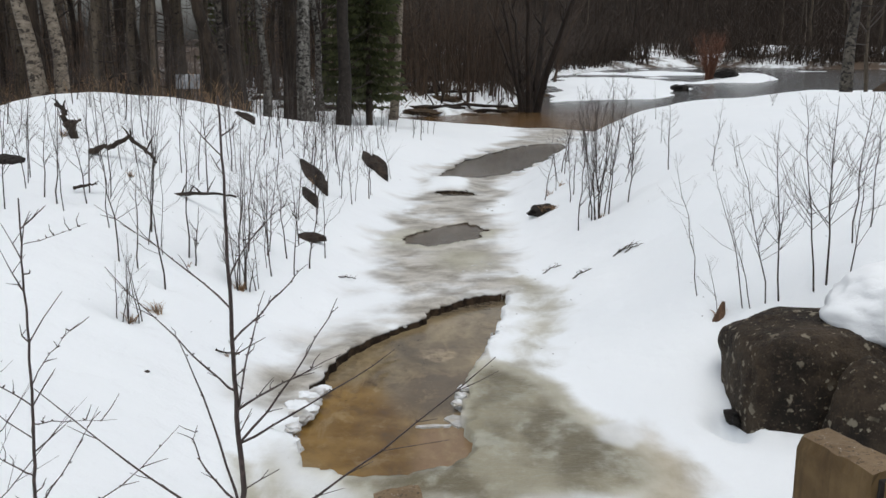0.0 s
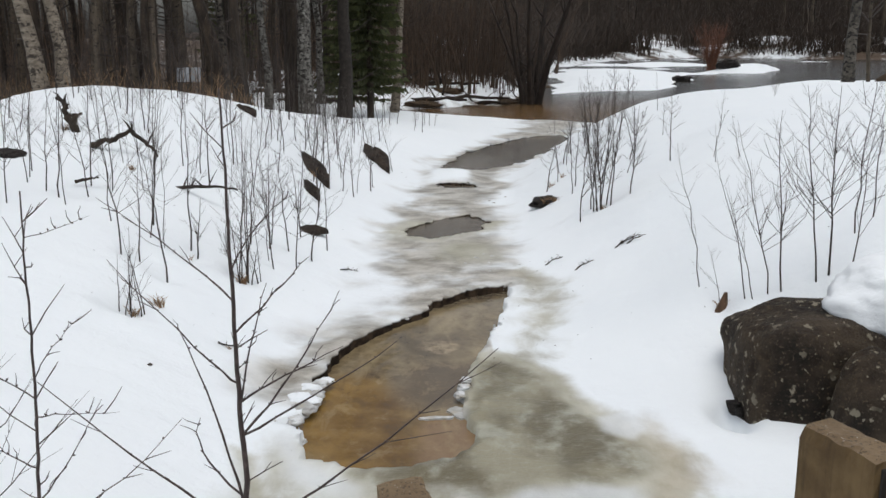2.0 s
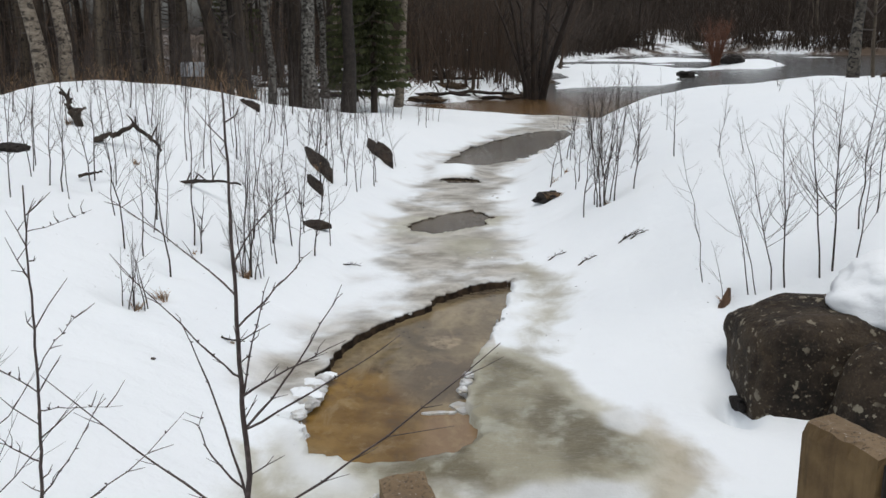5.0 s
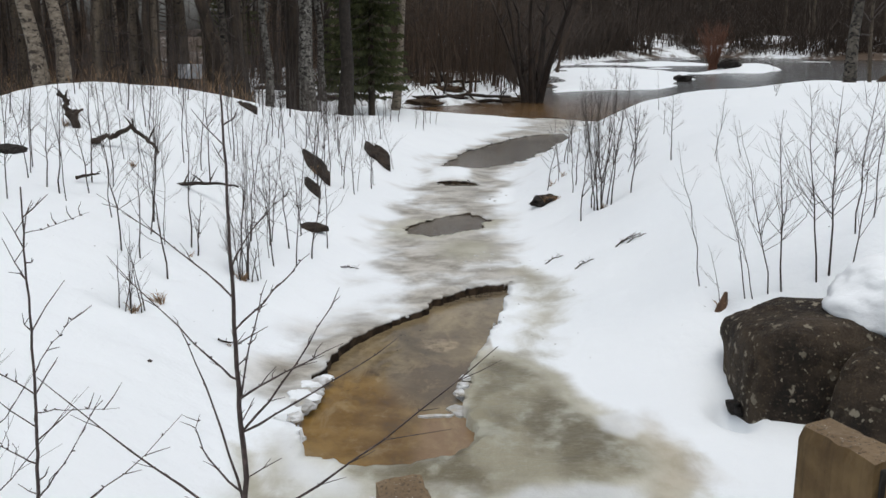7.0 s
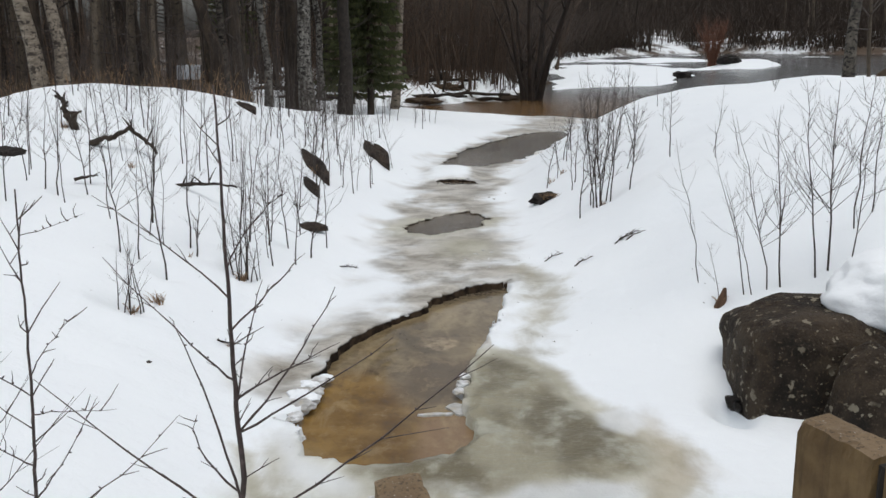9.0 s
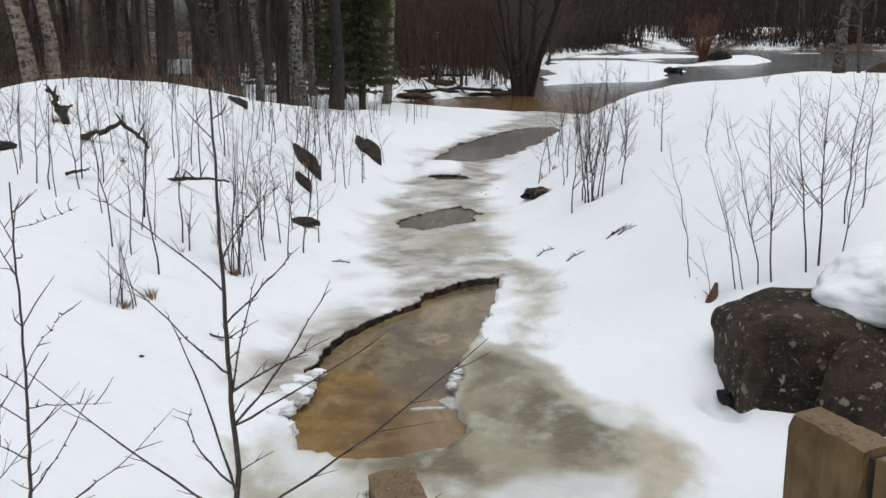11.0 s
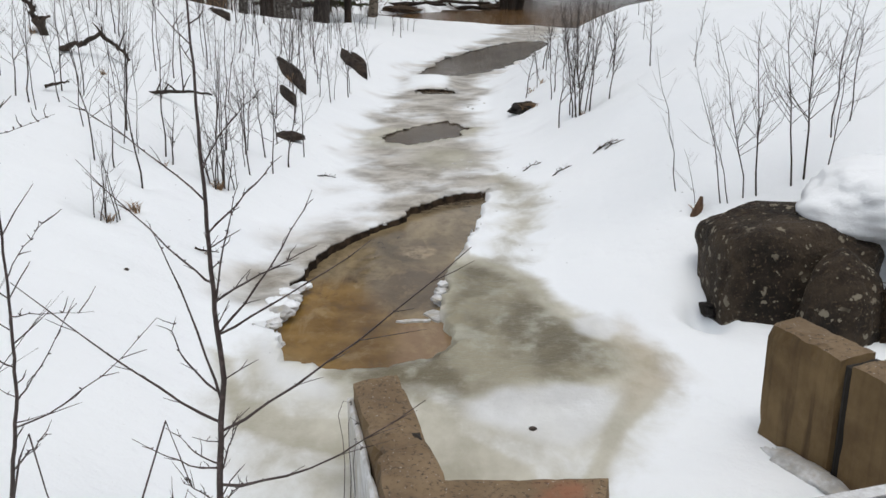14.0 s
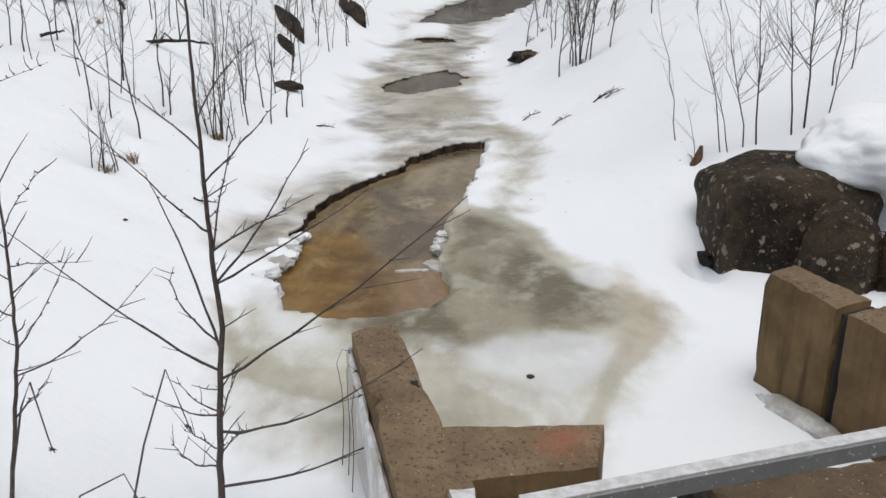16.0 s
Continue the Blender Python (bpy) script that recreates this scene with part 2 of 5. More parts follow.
def make_concrete(name, low, high, top=False):
    n = Nodes(name)
    c = n.mix(n.ramp(n.noise(3.2, 5, 0.6), 0.3, 0.7), low, high)
    if top:
        c = n.mix(n.ramp(n.noise(38, 6, 0.75), 0.52, 0.64), c, (0.060, 0.042, 0.026))
        c = n.mix(n.ramp(n.noise(70, 2), 0.68, 0.74), c, (0.45, 0.42, 0.38))
        # a rust-red stain at the beam's end
        far = n.t.nodes.new("ShaderNodeVectorMath")
        far.operation = "DISTANCE"
        far.inputs[1].default_value = (0.66, 3.70, 0.60)
        n.t.links.new(n.coord, far.inputs[0])
        stain = n.ramp(n.math("ADD", far.outputs["Value"], n.math("MULTIPLY", n.noise(7, 5, 0.65), 0.35)), 0.36, 0.20)
        c = n.mix(n.math("MULTIPLY", stain, 0.7), c, (0.27, 0.105, 0.055))
    else:
        runs = n.noise(1, 5, 0.6, n.stretch(7, 7, 0.7))
        c = n.mix(n.ramp(runs, 0.48, 0.70), c, tuple(v * 0.55 for v in low))
        thin = n.noise(1, 4, 0.6, n.stretch(17, 17, 0.5))
        c = n.mix(n.math("MULTIPLY", n.ramp(thin, 0.52, 0.70), 0.32), c, (0.085, 0.048, 0.022))
        c = n.mix(n.math("MULTIPLY", n.ramp(n.noise(2.3, 5, 0.65), 0.52, 0.70), 0.2), c, tuple(min(1, v * 1.5) for v in high))
    return n.set(Base_Color=c, Roughness=0.9, Normal=n.bump(n.noise(24, 6, 0.7), 0.6, 0.012)).mat


SNOW = make_snow("packed_snow")
GROUND = make_ground()
POOL_WATER = make_pool_water()
STREAM_WATER = make_water("grey_brook_water", (0.045, 0.035, 0.026), (0.21, 0.175, 0.135), 4.0, 0.35)
RIVER_WATER = make_water("river_water", (0.10, 0.052, 0.016), (0.17, 0.095, 0.035), 1.1, 0.75, (36.0, 50.0, (0.050, 0.044, 0.038)), 0.13)
DARK_BARK = make_bark("dark_bark", (0.012, 0.008, 0.005), (0.056, 0.038, 0.024), 7)
GREY_BARK = make_bark("grey_bark", (0.052, 0.039, 0.026), (0.165, 0.130, 0.093), 7, (0.014, 0.011, 0.008), 0.56)
ALDER_BARK = make_bark("alder_bark", (0.026, 0.022, 0.017), (0.150, 0.130, 0.105), 6, (0.012, 0.010, 0.008), 0.50, (1, 1, 0.8))
BIRCH_BARK = make_bark("birch_bark", (0.13, 0.103, 0.076), (0.32, 0.27, 0.21), 6, (0.035, 0.027, 0.02), 0.52, (1, 1, 2.2))
FLECKED_BARK = make_bark("flecked_dark_bark", (0.012, 0.009, 0.007), (0.045, 0.034, 0.026), 8, (0.14, 0.125, 0.108), 0.64, (1, 1, 0.8))
MOTTLED_BARK = make_bark("mottled_birch_bark", (0.05, 0.044, 0.036), (0.42, 0.40, 0.36), 6, (0.016, 0.014, 0.012), 0.50, (1, 1, 0.7))
TWIG = make_twig("twig_bark", (0.014, 0.010, 0.008), (0.046, 0.032, 0.025))
NEAR_TWIG = make_twig("sapling_bark", (0.040, 0.029, 0.027), (0.078, 0.056, 0.050))
BRUSH = make_twig("brushwood", (0.022, 0.0135, 0.0075), (0.120, 0.073, 0.042))
FAR_BRUSH = make_twig("far_brushwood", (0.016, 0.011, 0.007), (0.068, 0.047, 0.034))
WILLOW_BARK = make_bark("willow_bark", (0.012, 0.008, 0.006), (0.050, 0.034, 0.024), 7)
THICKET = make_twig("thicket_bark", (0.016, 0.010, 0.006), (0.078, 0.048, 0.029))
RED_BRUSH = make_twig("red_willow_bark", (0.080, 0.030, 0.016), (0.150, 0.064, 0.036))
NEEDLES = make_twig("spruce_needles", (0.022, 0.028, 0.007), (0.058, 0.064, 0.018))
DRY_GRASS = make_twig("dry_grass", (0.16, 0.09, 0.045), (0.30, 0.19, 0.10))
BOULDER = make_rock("boulder_stone", (0.010, 0.0068, 0.004), (0.062, 0.044, 0.028), (0.24, 0.21, 0.155))
BANK_EARTH = make_rock("brown_bank_earth", (0.022, 0.014, 0.008), (0.085, 0.055, 0.030), None)
RUSTY_BARK = make_bark("torn_bark", (0.06, 0.032, 0.018), (0.17, 0.095, 0.055), 14)
EARTH = make_rock("dark_wet_stone", (0.007, 0.006, 0.005), (0.026, 0.021, 0.018), None)
CONCRETE = make_concrete("stained_concrete", (0.118, 0.073, 0.030), (0.205, 0.136, 0.060))
CONCRETE_TOP = make_concrete("pitted_concrete", (0.140, 0.094, 0.052), (0.225, 0.158, 0.092), True)
# darker copy of the pitted concrete: the rail's shade, put into the sill's colour
SHADED_CONCRETE = make_concrete("shaded_concrete", (0.060, 0.040, 0.022), (0.125, 0.085, 0.048), True)
# near-black, for the shade painted into joint and notch; also the end block
DARK_GAP = make_concrete("dark_concrete", (0.010, 0.008, 0.006), (0.024, 0.019, 0.014))


def make_metal():
    n = Nodes("galvanised_steel")
    c = n.mix(n.noise(14, 5), (0.17, 0.17, 0.168), (0.30, 0.30, 0.295))
    c = n.mix(n.ramp(n.noise(60, 3), 0.62, 0.72), c, (0.66, 0.66, 0.65))
    return n.set(Base_Color=c, Roughness=0.55, Metallic=0.2, Normal=n.bump(n.noise(40, 3), 0.2, 0.004)).mat


def make_sign():
    n = Nodes("dull_sheet_metal")
    return n.set(Base_Color=n.mix(n.noise(6), (0.20, 0.21, 0.22), (0.31, 0.32, 0.34)), Roughness=0.55, Metallic=0.2).mat


def make_asphalt():
    n = Nodes("worn_asphalt")
    return n.set(Base_Color=n.mix(n.noise(60, 4), (0.03, 0.03, 0.03), (0.08, 0.08, 0.078)), Roughness=0.9, Normal=n.bump(n.noise(120, 2), 0.4, 0.005)).mat


def make_old_ice():
    n = Nodes("old_grey_ice")
    c = n.mix(n.ramp(n.noise(4, 6, 0.65), 0.35, 0.65), (0.36, 0.35, 0.33), (0.72, 0.73, 0.74))
    c = n.mix(n.ramp(n.noise(1, 4, 0.6, n.stretch(9, 9, 1.2)), 0.5, 0.7), c, (0.42, 0.38, 0.31))
    return n.set(Base_Color=c, Roughness=0.35, Normal=n.bump(n.noise(14, 5), 0.5, 0.02)).mat


OLD_ICE = make_old_ice()


def make_frost():
    n = Nodes("grey_frost")
    c = n.mix(n.ramp(n.noise(30, 5, 0.65), 0.30, 0.70), (0.46, 0.46, 0.46), (0.66, 0.67, 0.68))
    return n.set(Base_Color=c, Roughness=0.8, Normal=n.bump(n.noise(90, 3), 0.4, 0.004)).mat


FROST = make_frost()
METAL, SIGN, ASPHALT = make_metal(), make_sign(), make_asphalt()


# ---------------------------------------------------------------- mesh helpers
class Geo:
    """Vertices and faces collected for one mesh."""

    def __init__(self):
        self.v, self.f = [], []

    def tube(self, pts, radii, sides=5):
        base, up = len(self.v), Vector((0.3, 0.9, 0.2))
        for i, p in enumerate(pts):
            p = Vector(p)
            d = (Vector(pts[min(i + 1, len(pts) - 1)]) - Vector(pts[max(i - 1, 0)])).normalized()
            a = d.cross(up)
            a = a.normalized() if a.length > 1e-4 else Vector((1, 0, 0))
            b = d.cross(a)
            for k in range(sides):
                w = 2 * math.pi * k / sides
                self.v.append(p + (a * math.cos(w) + b * math.sin(w)) * radii[i])
        for i in range(len(pts) - 1):
            for k in range(sides):
                q, r = base + i * sides, base + (i + 1) * sides
                self.f.append((q + k, q + (k + 1) % sides, r + (k + 1) % sides, r + k))
        self.f.append(tuple(base + (len(pts) - 1) * sides + k for k in range(sides)))

    def tri(self, a, b, c):
        i = len(self.v)
        self.v += [a, b, c]
        self.f.append((i, i + 1, i + 2))

    def mesh(self, name, mat, smooth=True):
        me = bpy.data.meshes.new(name)
        me.from_pydata([tuple(v) for v in self.v], [], self.f)
        me.materials.append(mat)
        if smooth:
            me.polygons.foreach_set("use_smooth", [True] * len(me.polygons))
        me.update()
        return me


def part(name, geo, mat, parent=None, label="", smooth=True):
    """One mesh object, under a thing or a part where a parent is given."""
    if isinstance(geo, bmesh.types.BMesh):
        me = bpy.data.meshes.new(name)
        geo.to_mesh(me)
        geo.free()
        me.materials.append(mat)
        if smooth:
            me.polygons.foreach_set("use_smooth", [True] * len(me.polygons))
    else:
        me = geo.mesh(name, mat, smooth)
    ob = new(name, me)
    if parent:
        ob.parent = parent
    return tagged(ob, label) if label else ob


def thing(name, x, y, z, turn=0):
    ob = new(name)
    ob.matrix_world = pose(x, y, z, 0, 0, turn)
    ob.empty_display_size = 0.1
    return ob


def at(x, y):
    return float(ground(x, y))


def lump(radius, level, seed, rough, freq, shape=None):
    """A rounded, uneven body: a sphere squared off, scaled and worn."""
    bm = bmesh.new()
    bmesh.ops.create_icosphere(bm, subdivisions=level, radius=1)
    for v in bm.verts:
        d = v.co.copy()
        p = Vector(d)
        if shape:
            p = shape(p)
        n1 = noise.noise(d * freq + Vector((seed, 0, 0)))
        n2 = noise.noise(d * freq * 3.1 + Vector((0, seed, 0)))
        n3 = noise.noise(d * freq * 9.0 + Vector((0, 0, seed)))
        p *= 1 + rough * (n1 + 0.35 * n2 + 0.12 * n3)
        v.co = Vector((p.x * radius[0], p.y * radius[1], p.z * radius[2]))
    return bm


# ---------------------------------------------------------------- the lie of the land
PERM = np.random.RandomState(7).permutation(512)


def vnoise(x, y, seed=0):
    """Smooth value noise in 0..1 over the plan."""
    x, y = np.asarray(x, float), np.asarray(y, float)
    xi, yi = np.floor(x).astype(int), np.floor(y).astype(int)
    u, v = x - xi, y - yi
    u, v = u * u * (3 - 2 * u), v * v * (3 - 2 * v)

    def h(a, b):
        return PERM[(PERM[(a + seed * 17) % 512] + b) % 512] / 511.0

    return (h(xi, yi) * (1 - u) + h(xi + 1, yi) * u) * (1 - v) + (h(xi, yi + 1) * (1 - u) + h(xi + 1, yi + 1) * u) * v


def fbm(x, y, seed=0, octaves=3):
    total, amp, norm = 0.0, 1.0, 0.0
    for o in range(octaves):
        total = total + amp * vnoise(np.asarray(x) * 2 ** o, np.asarray(y) * 2 ** o, seed + o)
        norm, amp = norm + amp, amp * 0.5
    return total / norm


def inside(px, py, poly):
    """Signed distance to an outline in the plan, positive inside."""
    px, py = np.asarray(px, float), np.asarray(py, float)
    best, odd = np.full(px.shape, 1e9), np.zeros(px.shape, bool)
    for (ax, ay), (bx, by) in zip(poly, poly[1:] + poly[:1]):
        ex, ey = bx - ax, by - ay
        k = np.clip(((px - ax) * ex + (py - ay) * ey) / (ex * ex + ey * ey), 0, 1)
        best = np.minimum(best, np.hypot(px - ax - k * ex, py - ay - k * ey))
        if ay != by:
            odd ^= ((ay > py) != (by > py)) & (px < ex * (py - ay) / (by - ay) + ax)
    return np.where(odd, best, -best)


def step(a, b, v):
    k = np.clip((v - a) / (b - a), 0, 1)
    return k * k * (3 - 2 * k)


# the edges of the flat ice of the stream, as y and x
LEFT_Y, LEFT_X = [0, 4, 5.9, 7, 8.6, 9.8, 11.5, 15, 19, 23.5, 29.6, 34], [-1.1, -1.2, -1.3, -1.4, -1.4, -1.35, -1.05, -0.9, -0.55, 0.05, 2.3, 3.0]
RIGHT_Y, RIGHT_X = [0, 4, 5.9, 6.9, 7.2, 7.8, 9.2, 11.5, 13.8, 16.5, 20.6, 23.5, 27.3, 34], [1.6, 1.8, 1.95, 1.8, 1.5, 1.15, 1.0, 1.15, 1.05, 1.15, 1.4, 2.4, 3.5, 5.2]
POOL = [(-1.09, 8.35), (-1.05, 8.57), (-0.98, 8.91), (-0.89, 9.18), (-0.77, 9.42), (-0.56, 9.75), (-0.27, 10.17), (-0.12, 10.56), (0.1, 10.87), (0.45, 11.2), (0.88, 11.5), (0.75, 10.73),
        (0.64, 9.93), (0.5, 9.43), (0.3, 8.54), (0.24, 8.08), (0.20, 7.72), (0.22, 7.4), (0.29, 7.05), (0.27, 6.75), (0.12, 6.5), (-0.13, 6.36), (-0.37, 6.33), (-0.7, 6.33), (-1.0, 6.46),
        (-1.07, 6.93), (-1.30, 7.14), (-1.12, 7.34), (-1.10, 7.6), (-1.14, 8.02)]
POOL_MID = [(-0.6, 14.5), (-0.22, 15.5), (0.44, 16.1), (0.81, 15.35), (0.58, 14.58), (-0.12, 14.05), (-0.5, 14.16)]
POOL_UP = [(-0.05, 21.78), (0.67, 24.63), (1.85, 27.2), (2.75, 28.5), (3.7, 29.0), (3.7, 27.6), (3.13, 25.88), (1.93, 22.45), (0.95, 21.23), (0.2, 21.32)]
POOL_STRIP = [(-0.16, 19.3), (0.59, 19.35), (0.74, 18.91), (0.18, 18.7)]
WATER = [(-6, 36.5), (-1.5, 39.7), (0.4, 41), (2.6, 43), (4, 47), (6, 60), (10, 87), (20, 109), (32, 118), (45, 108), (90, 105), (90, 58), (60, 55), (34, 50), (22, 46),
         (14, 42), (9.5, 39), (7, 34), (6.2, 32.4), (5.0, 32.6), (4.0, 33.4), (2.5, 33.6), (0.5, 34.2), (-3, 35)]
ISLAND = [(9.4, 80), (15.0, 79), (18.6, 74), (17.5, 63), (15, 60), (11, 52.7), (6.6, 50.2), (5.2, 48)]
ISLET = [(19.7, 74.5), (24, 82), (29, 84), (27.6, 79), (23.5, 72)]
# melt hollows round stems and stools
WELLS = [(-2.87, 8.59, 0.22, 0.14), (-2.70, 8.89, 0.15, 0.08), (-2.22, 10.39, 0.22, 0.12), (-2.79, 9.51, 0.14, 0.07), (-3.14, 9.78, 0.16, 0.08), (-2.73, 10.35, 0.18, 0.08),
         (-3.29, 10.7, 0.16, 0.07), (-4.13, 11.1, 0.2, 0.08), (2.38, 13.99, 0.3, 0.12), (2.66, 8.8, 0.15, 0.08), (3.48, 8.35, 0.3, 0.14), (3.06, 8.45, 0.2, 0.08), (-1.97, 8.52, 0.12, 0.05)]
WATERLINE = -0.09


def ground(x, y, fine=True):
    """The height of the snow and ice at a place of the plan."""
    x, y = np.asarray(x, float), np.asarray(y, float)
    dl = np.interp(y, LEFT_Y, LEFT_X) - x
    dr = x - np.interp(y, RIGHT_Y, RIGHT_X)
    dl, dr = np.maximum(dl, 0), np.maximum(dr, 0)
    # left bank: a shoulder that runs out into a low spit, with a round mound upon it
    left = 1.25 * (1 - np.exp(-(dl / 2.2) ** 1.35)) * (1 - 0.9 * step(20, 33.5, y + 0.25 * x))
    left = left + 0.82 * np.exp(-(np.abs(x + 5.7) / 2.85) ** 4 - (np.abs(y - 17.0) / 4.6) ** 2)
    # right bank: a broad shoulder
    wide = np.interp(y, [9, 22], [3.4, 2.0])
    right = (1.95 - 0.1 * step(12, 18, y) * (1 - step(5, 9, x))) * (1 - np.exp(-(dr / wide) ** 1.5)) * (1 - step(20.5, 31.5, y + 0.3 * (x - 6)))
    right = right * (0.06 + 0.94 * step(6.9, 9.4, y + 0.35 * np.clip(x - 3.2, 0, 1.5)))
    right = right + 0.15 * step(0, 8, dr - 4) * step(20, 30, y) * (1 - step(40, 52, y - 0.3 * x))
    z = np.where(dl > 0, left, right)
    rough = fbm(x * 0.55, y * 0.55, 3) - 0.5
    z = z + np.clip(z, 0, 0.5) * 0.45 * rough + np.clip(z, 0, 0.25) * 0.22 * (fbm(x * 1.4, y * 1.4, 15) - 0.5)
    # the road's bank, cut by the culvert
    edge = y - 2.15 - 0.27 * (x - 0.3)
    bank = 0.52 * (1 - step(-0.5, 0.85, edge)) * (1 - step(-0.2, 0.1, x) * (1 - step(2.9, 3.2, x)) * step(-1.2, -0.6, edge))
    z = np.maximum(z, bank)
    # beyond: river, woods and low ice
    w = inside(x, y, WATER)
    far = -np.clip(w * 0.5, -0.75, 0.5) + 0.35 * (fbm(x * 0.2, y * 0.2, 9) - 0.45) * (w < 0) * np.clip(-w, 0, 3)
    far = far + (1.25 * step(1.5, 10, -w) + 0.5 * step(0, 50, y - 118)) * step(98, 104, y) * (0.7 + 0.6 * fbm(x * 0.12, y * 0.12, 71))
    k = step(31.5, 36, y + 0.1 * np.abs(x - 3))
    z = z * (1 - k) + far * k
    z = np.where((w > 0) & (y > 29), np.minimum(z, 0.12 - w * 0.6), z)
    z = np.maximum(z, np.where(y > 45, np.clip((inside(x, y, ISLAND) + 3.8 * (fbm(x * 0.24, y * 0.20, 61, 4) - 0.47)) * 0.25 - 0.2, -1, 0.14) + 0.1 * rough, -1))
    z = np.maximum(z, np.where(y > 45, np.clip((inside(x, y, ISLET) + 1.6 * (fbm(x * 0.4, y * 0.4, 64) - 0.45)) * 0.4 - 0.2, -1, 0.42), -1))
    # drift ice grounded along the far waterline
    z = np.maximum(z, np.where((y > 58) & (w > 0) & (w < 14), np.clip((fbm(x * 0.16, y * 0.11, 67, 4) - 0.58 - 0.006 * w) * 2.2 - 0.12, -1, 0.12), -1))
    if fine:
        wob = 0.10 * (fbm(x * 4, y * 4, 5) - 0.5)
        # a rim of slush pushed up on the pool's edges
        d = inside(x, y, POOL) + wob
        z = z + 0.05 * np.exp(-((d + 0.10) / 0.09) ** 2) * np.maximum(fbm(x * 6, y * 6, 12) - 0.42, 0) * 2 * (0.3 + 0.7 * (x > -0.2))
        z = z + np.where(y < 40, 0.05 * (fbm(x * 2.3, y * 2.3, 21, 4) - 0.5), 0)
        z = z + 0.16 * np.exp(-((x - 0.22) / 0.5) ** 2 - ((y - 20.3) / 0.8) ** 2)
        for wx, wy, wide, deep in WELLS:
            z = z - deep * np.exp(-((x - wx) / wide) ** 2 - ((y - wy) / wide) ** 2)
        # the melt hollow along the boulder's foot
        z = z - 0.34 * np.exp(-((x - 2.34) / 0.13) ** 2 - ((y - 7.25) / 0.22) ** 2)
    return z


def open_water(x, y):
    """Signed distance to the ragged outlines of the brook's openings, positive over water."""
    wob = 0.14 * (fbm(x * 3, y * 3, 5, 4) - 0.5) + 0.05 * (vnoise(x * 13, y * 13, 8) - 0.5)
    best = inside(x, y, POOL) + wob
    for poly in (POOL_MID, POOL_UP, POOL_STRIP):
        best = np.maximum(best, inside(x, y, poly) + wob * 1.8)
    return best


# ---------------------------------------------------------------- ground and water
def side(start, stop, gap, grow):
    out, d = [], gap
    x = start
    while abs(x - start) < stop:
        d *= grow
        x += d
        out.append(x)
    return out


xs = np.arange(-2.0, 3.4, 0.035)
right_lines = side(xs[-1], 120, 0.035, 1.06)
left_lines = [2 * xs[0] - v for v in side(xs[0], 70, 0.035, 1.06)]
xs = np.array(sorted(left_lines) + list(xs) + right_lines)
ys = [-9.0, -6, -4, -2, 0, 1, 2, 2.6]
for end, gap in ((7.5, 0.045), (12.3, 0.035), (17, 0.07), (24, 0.1), (34, 0.16), (50, 0.35), (125, 1.0), (210, 4.0)):
    while ys[-1] < end:
        ys.append(ys[-1] + gap)
ys = np.array(ys)
GX, GY = np.meshgrid(xs, ys)
nx, ny = len(xs), len(ys)
# the sheet's lines are drawn onto the rims of the openings, and the sheet drops sheer inside them
over = open_water(GX, GY)
gap = np.minimum(np.gradient(ys)[:, None], 0.2) + 0 * GX
sx = (open_water(GX + 0.01, GY) - open_water(GX - 0.01, GY)) / 0.02
sy = (open_water(GX, GY + 0.01) - open_water(GX, GY - 0.01)) / 0.02
steep = np.maximum(np.hypot(sx, sy), 0.3)
rim = np.abs(over) < 0.6 * gap
GX = np.where(rim, GX - over * sx / steep ** 2, GX)
GY = np.where(rim, GY - over * sy / steep ** 2, GY)
drop = (over > 0) & ~rim
far_side = (inside(GX, GY + 0.03, POOL) - inside(GX, GY - 0.03, POOL)) / 0.06
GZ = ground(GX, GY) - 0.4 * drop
me = bpy.data.meshes.new("ground")
me.vertices.add(nx * ny)
me.vertices.foreach_set("co", np.stack([GX, GY, GZ], -1).astype(np.float32).ravel())
i = (np.arange(ny - 1)[:, None] * nx + np.arange(nx - 1)[None, :]).ravel()
quads = np.stack([i, i + 1, i + 1 + nx, i + nx], 1).astype(np.int32)
me.loops.add(quads.size)
me.loops.foreach_set("vertex_index", quads.ravel())
me.polygons.add(len(quads))
me.polygons.foreach_set("loop_start", np.arange(0, quads.size, 4, dtype=np.int32))
me.polygons.foreach_set("use_smooth", np.ones(len(quads), bool))
me.update()
me.validate()
me.materials.append(GROUND)

# how wet the snow is, where the ice is clear and brown, where litter shows, and the painted shade under the rims
dl = GX - np.interp(GY, LEFT_Y, LEFT_X)
dr = np.interp(GY, RIGHT_Y, RIGHT_X) - GX
wander = 0.5 * (fbm(GX * 1.6, GY * 1.6, 31) - 0.5)
wet = step(-0.75, 0.65, np.minimum(dl, dr) + wander * 2.2) * (GY < 33) * step(3.5, 5.5, GY)
wet = wet * step(10.4, 11.8, GY)


def zone(poly, soft, sway=0.5):
    return step(-soft, soft, inside(GX, GY, poly) + wander * sway)


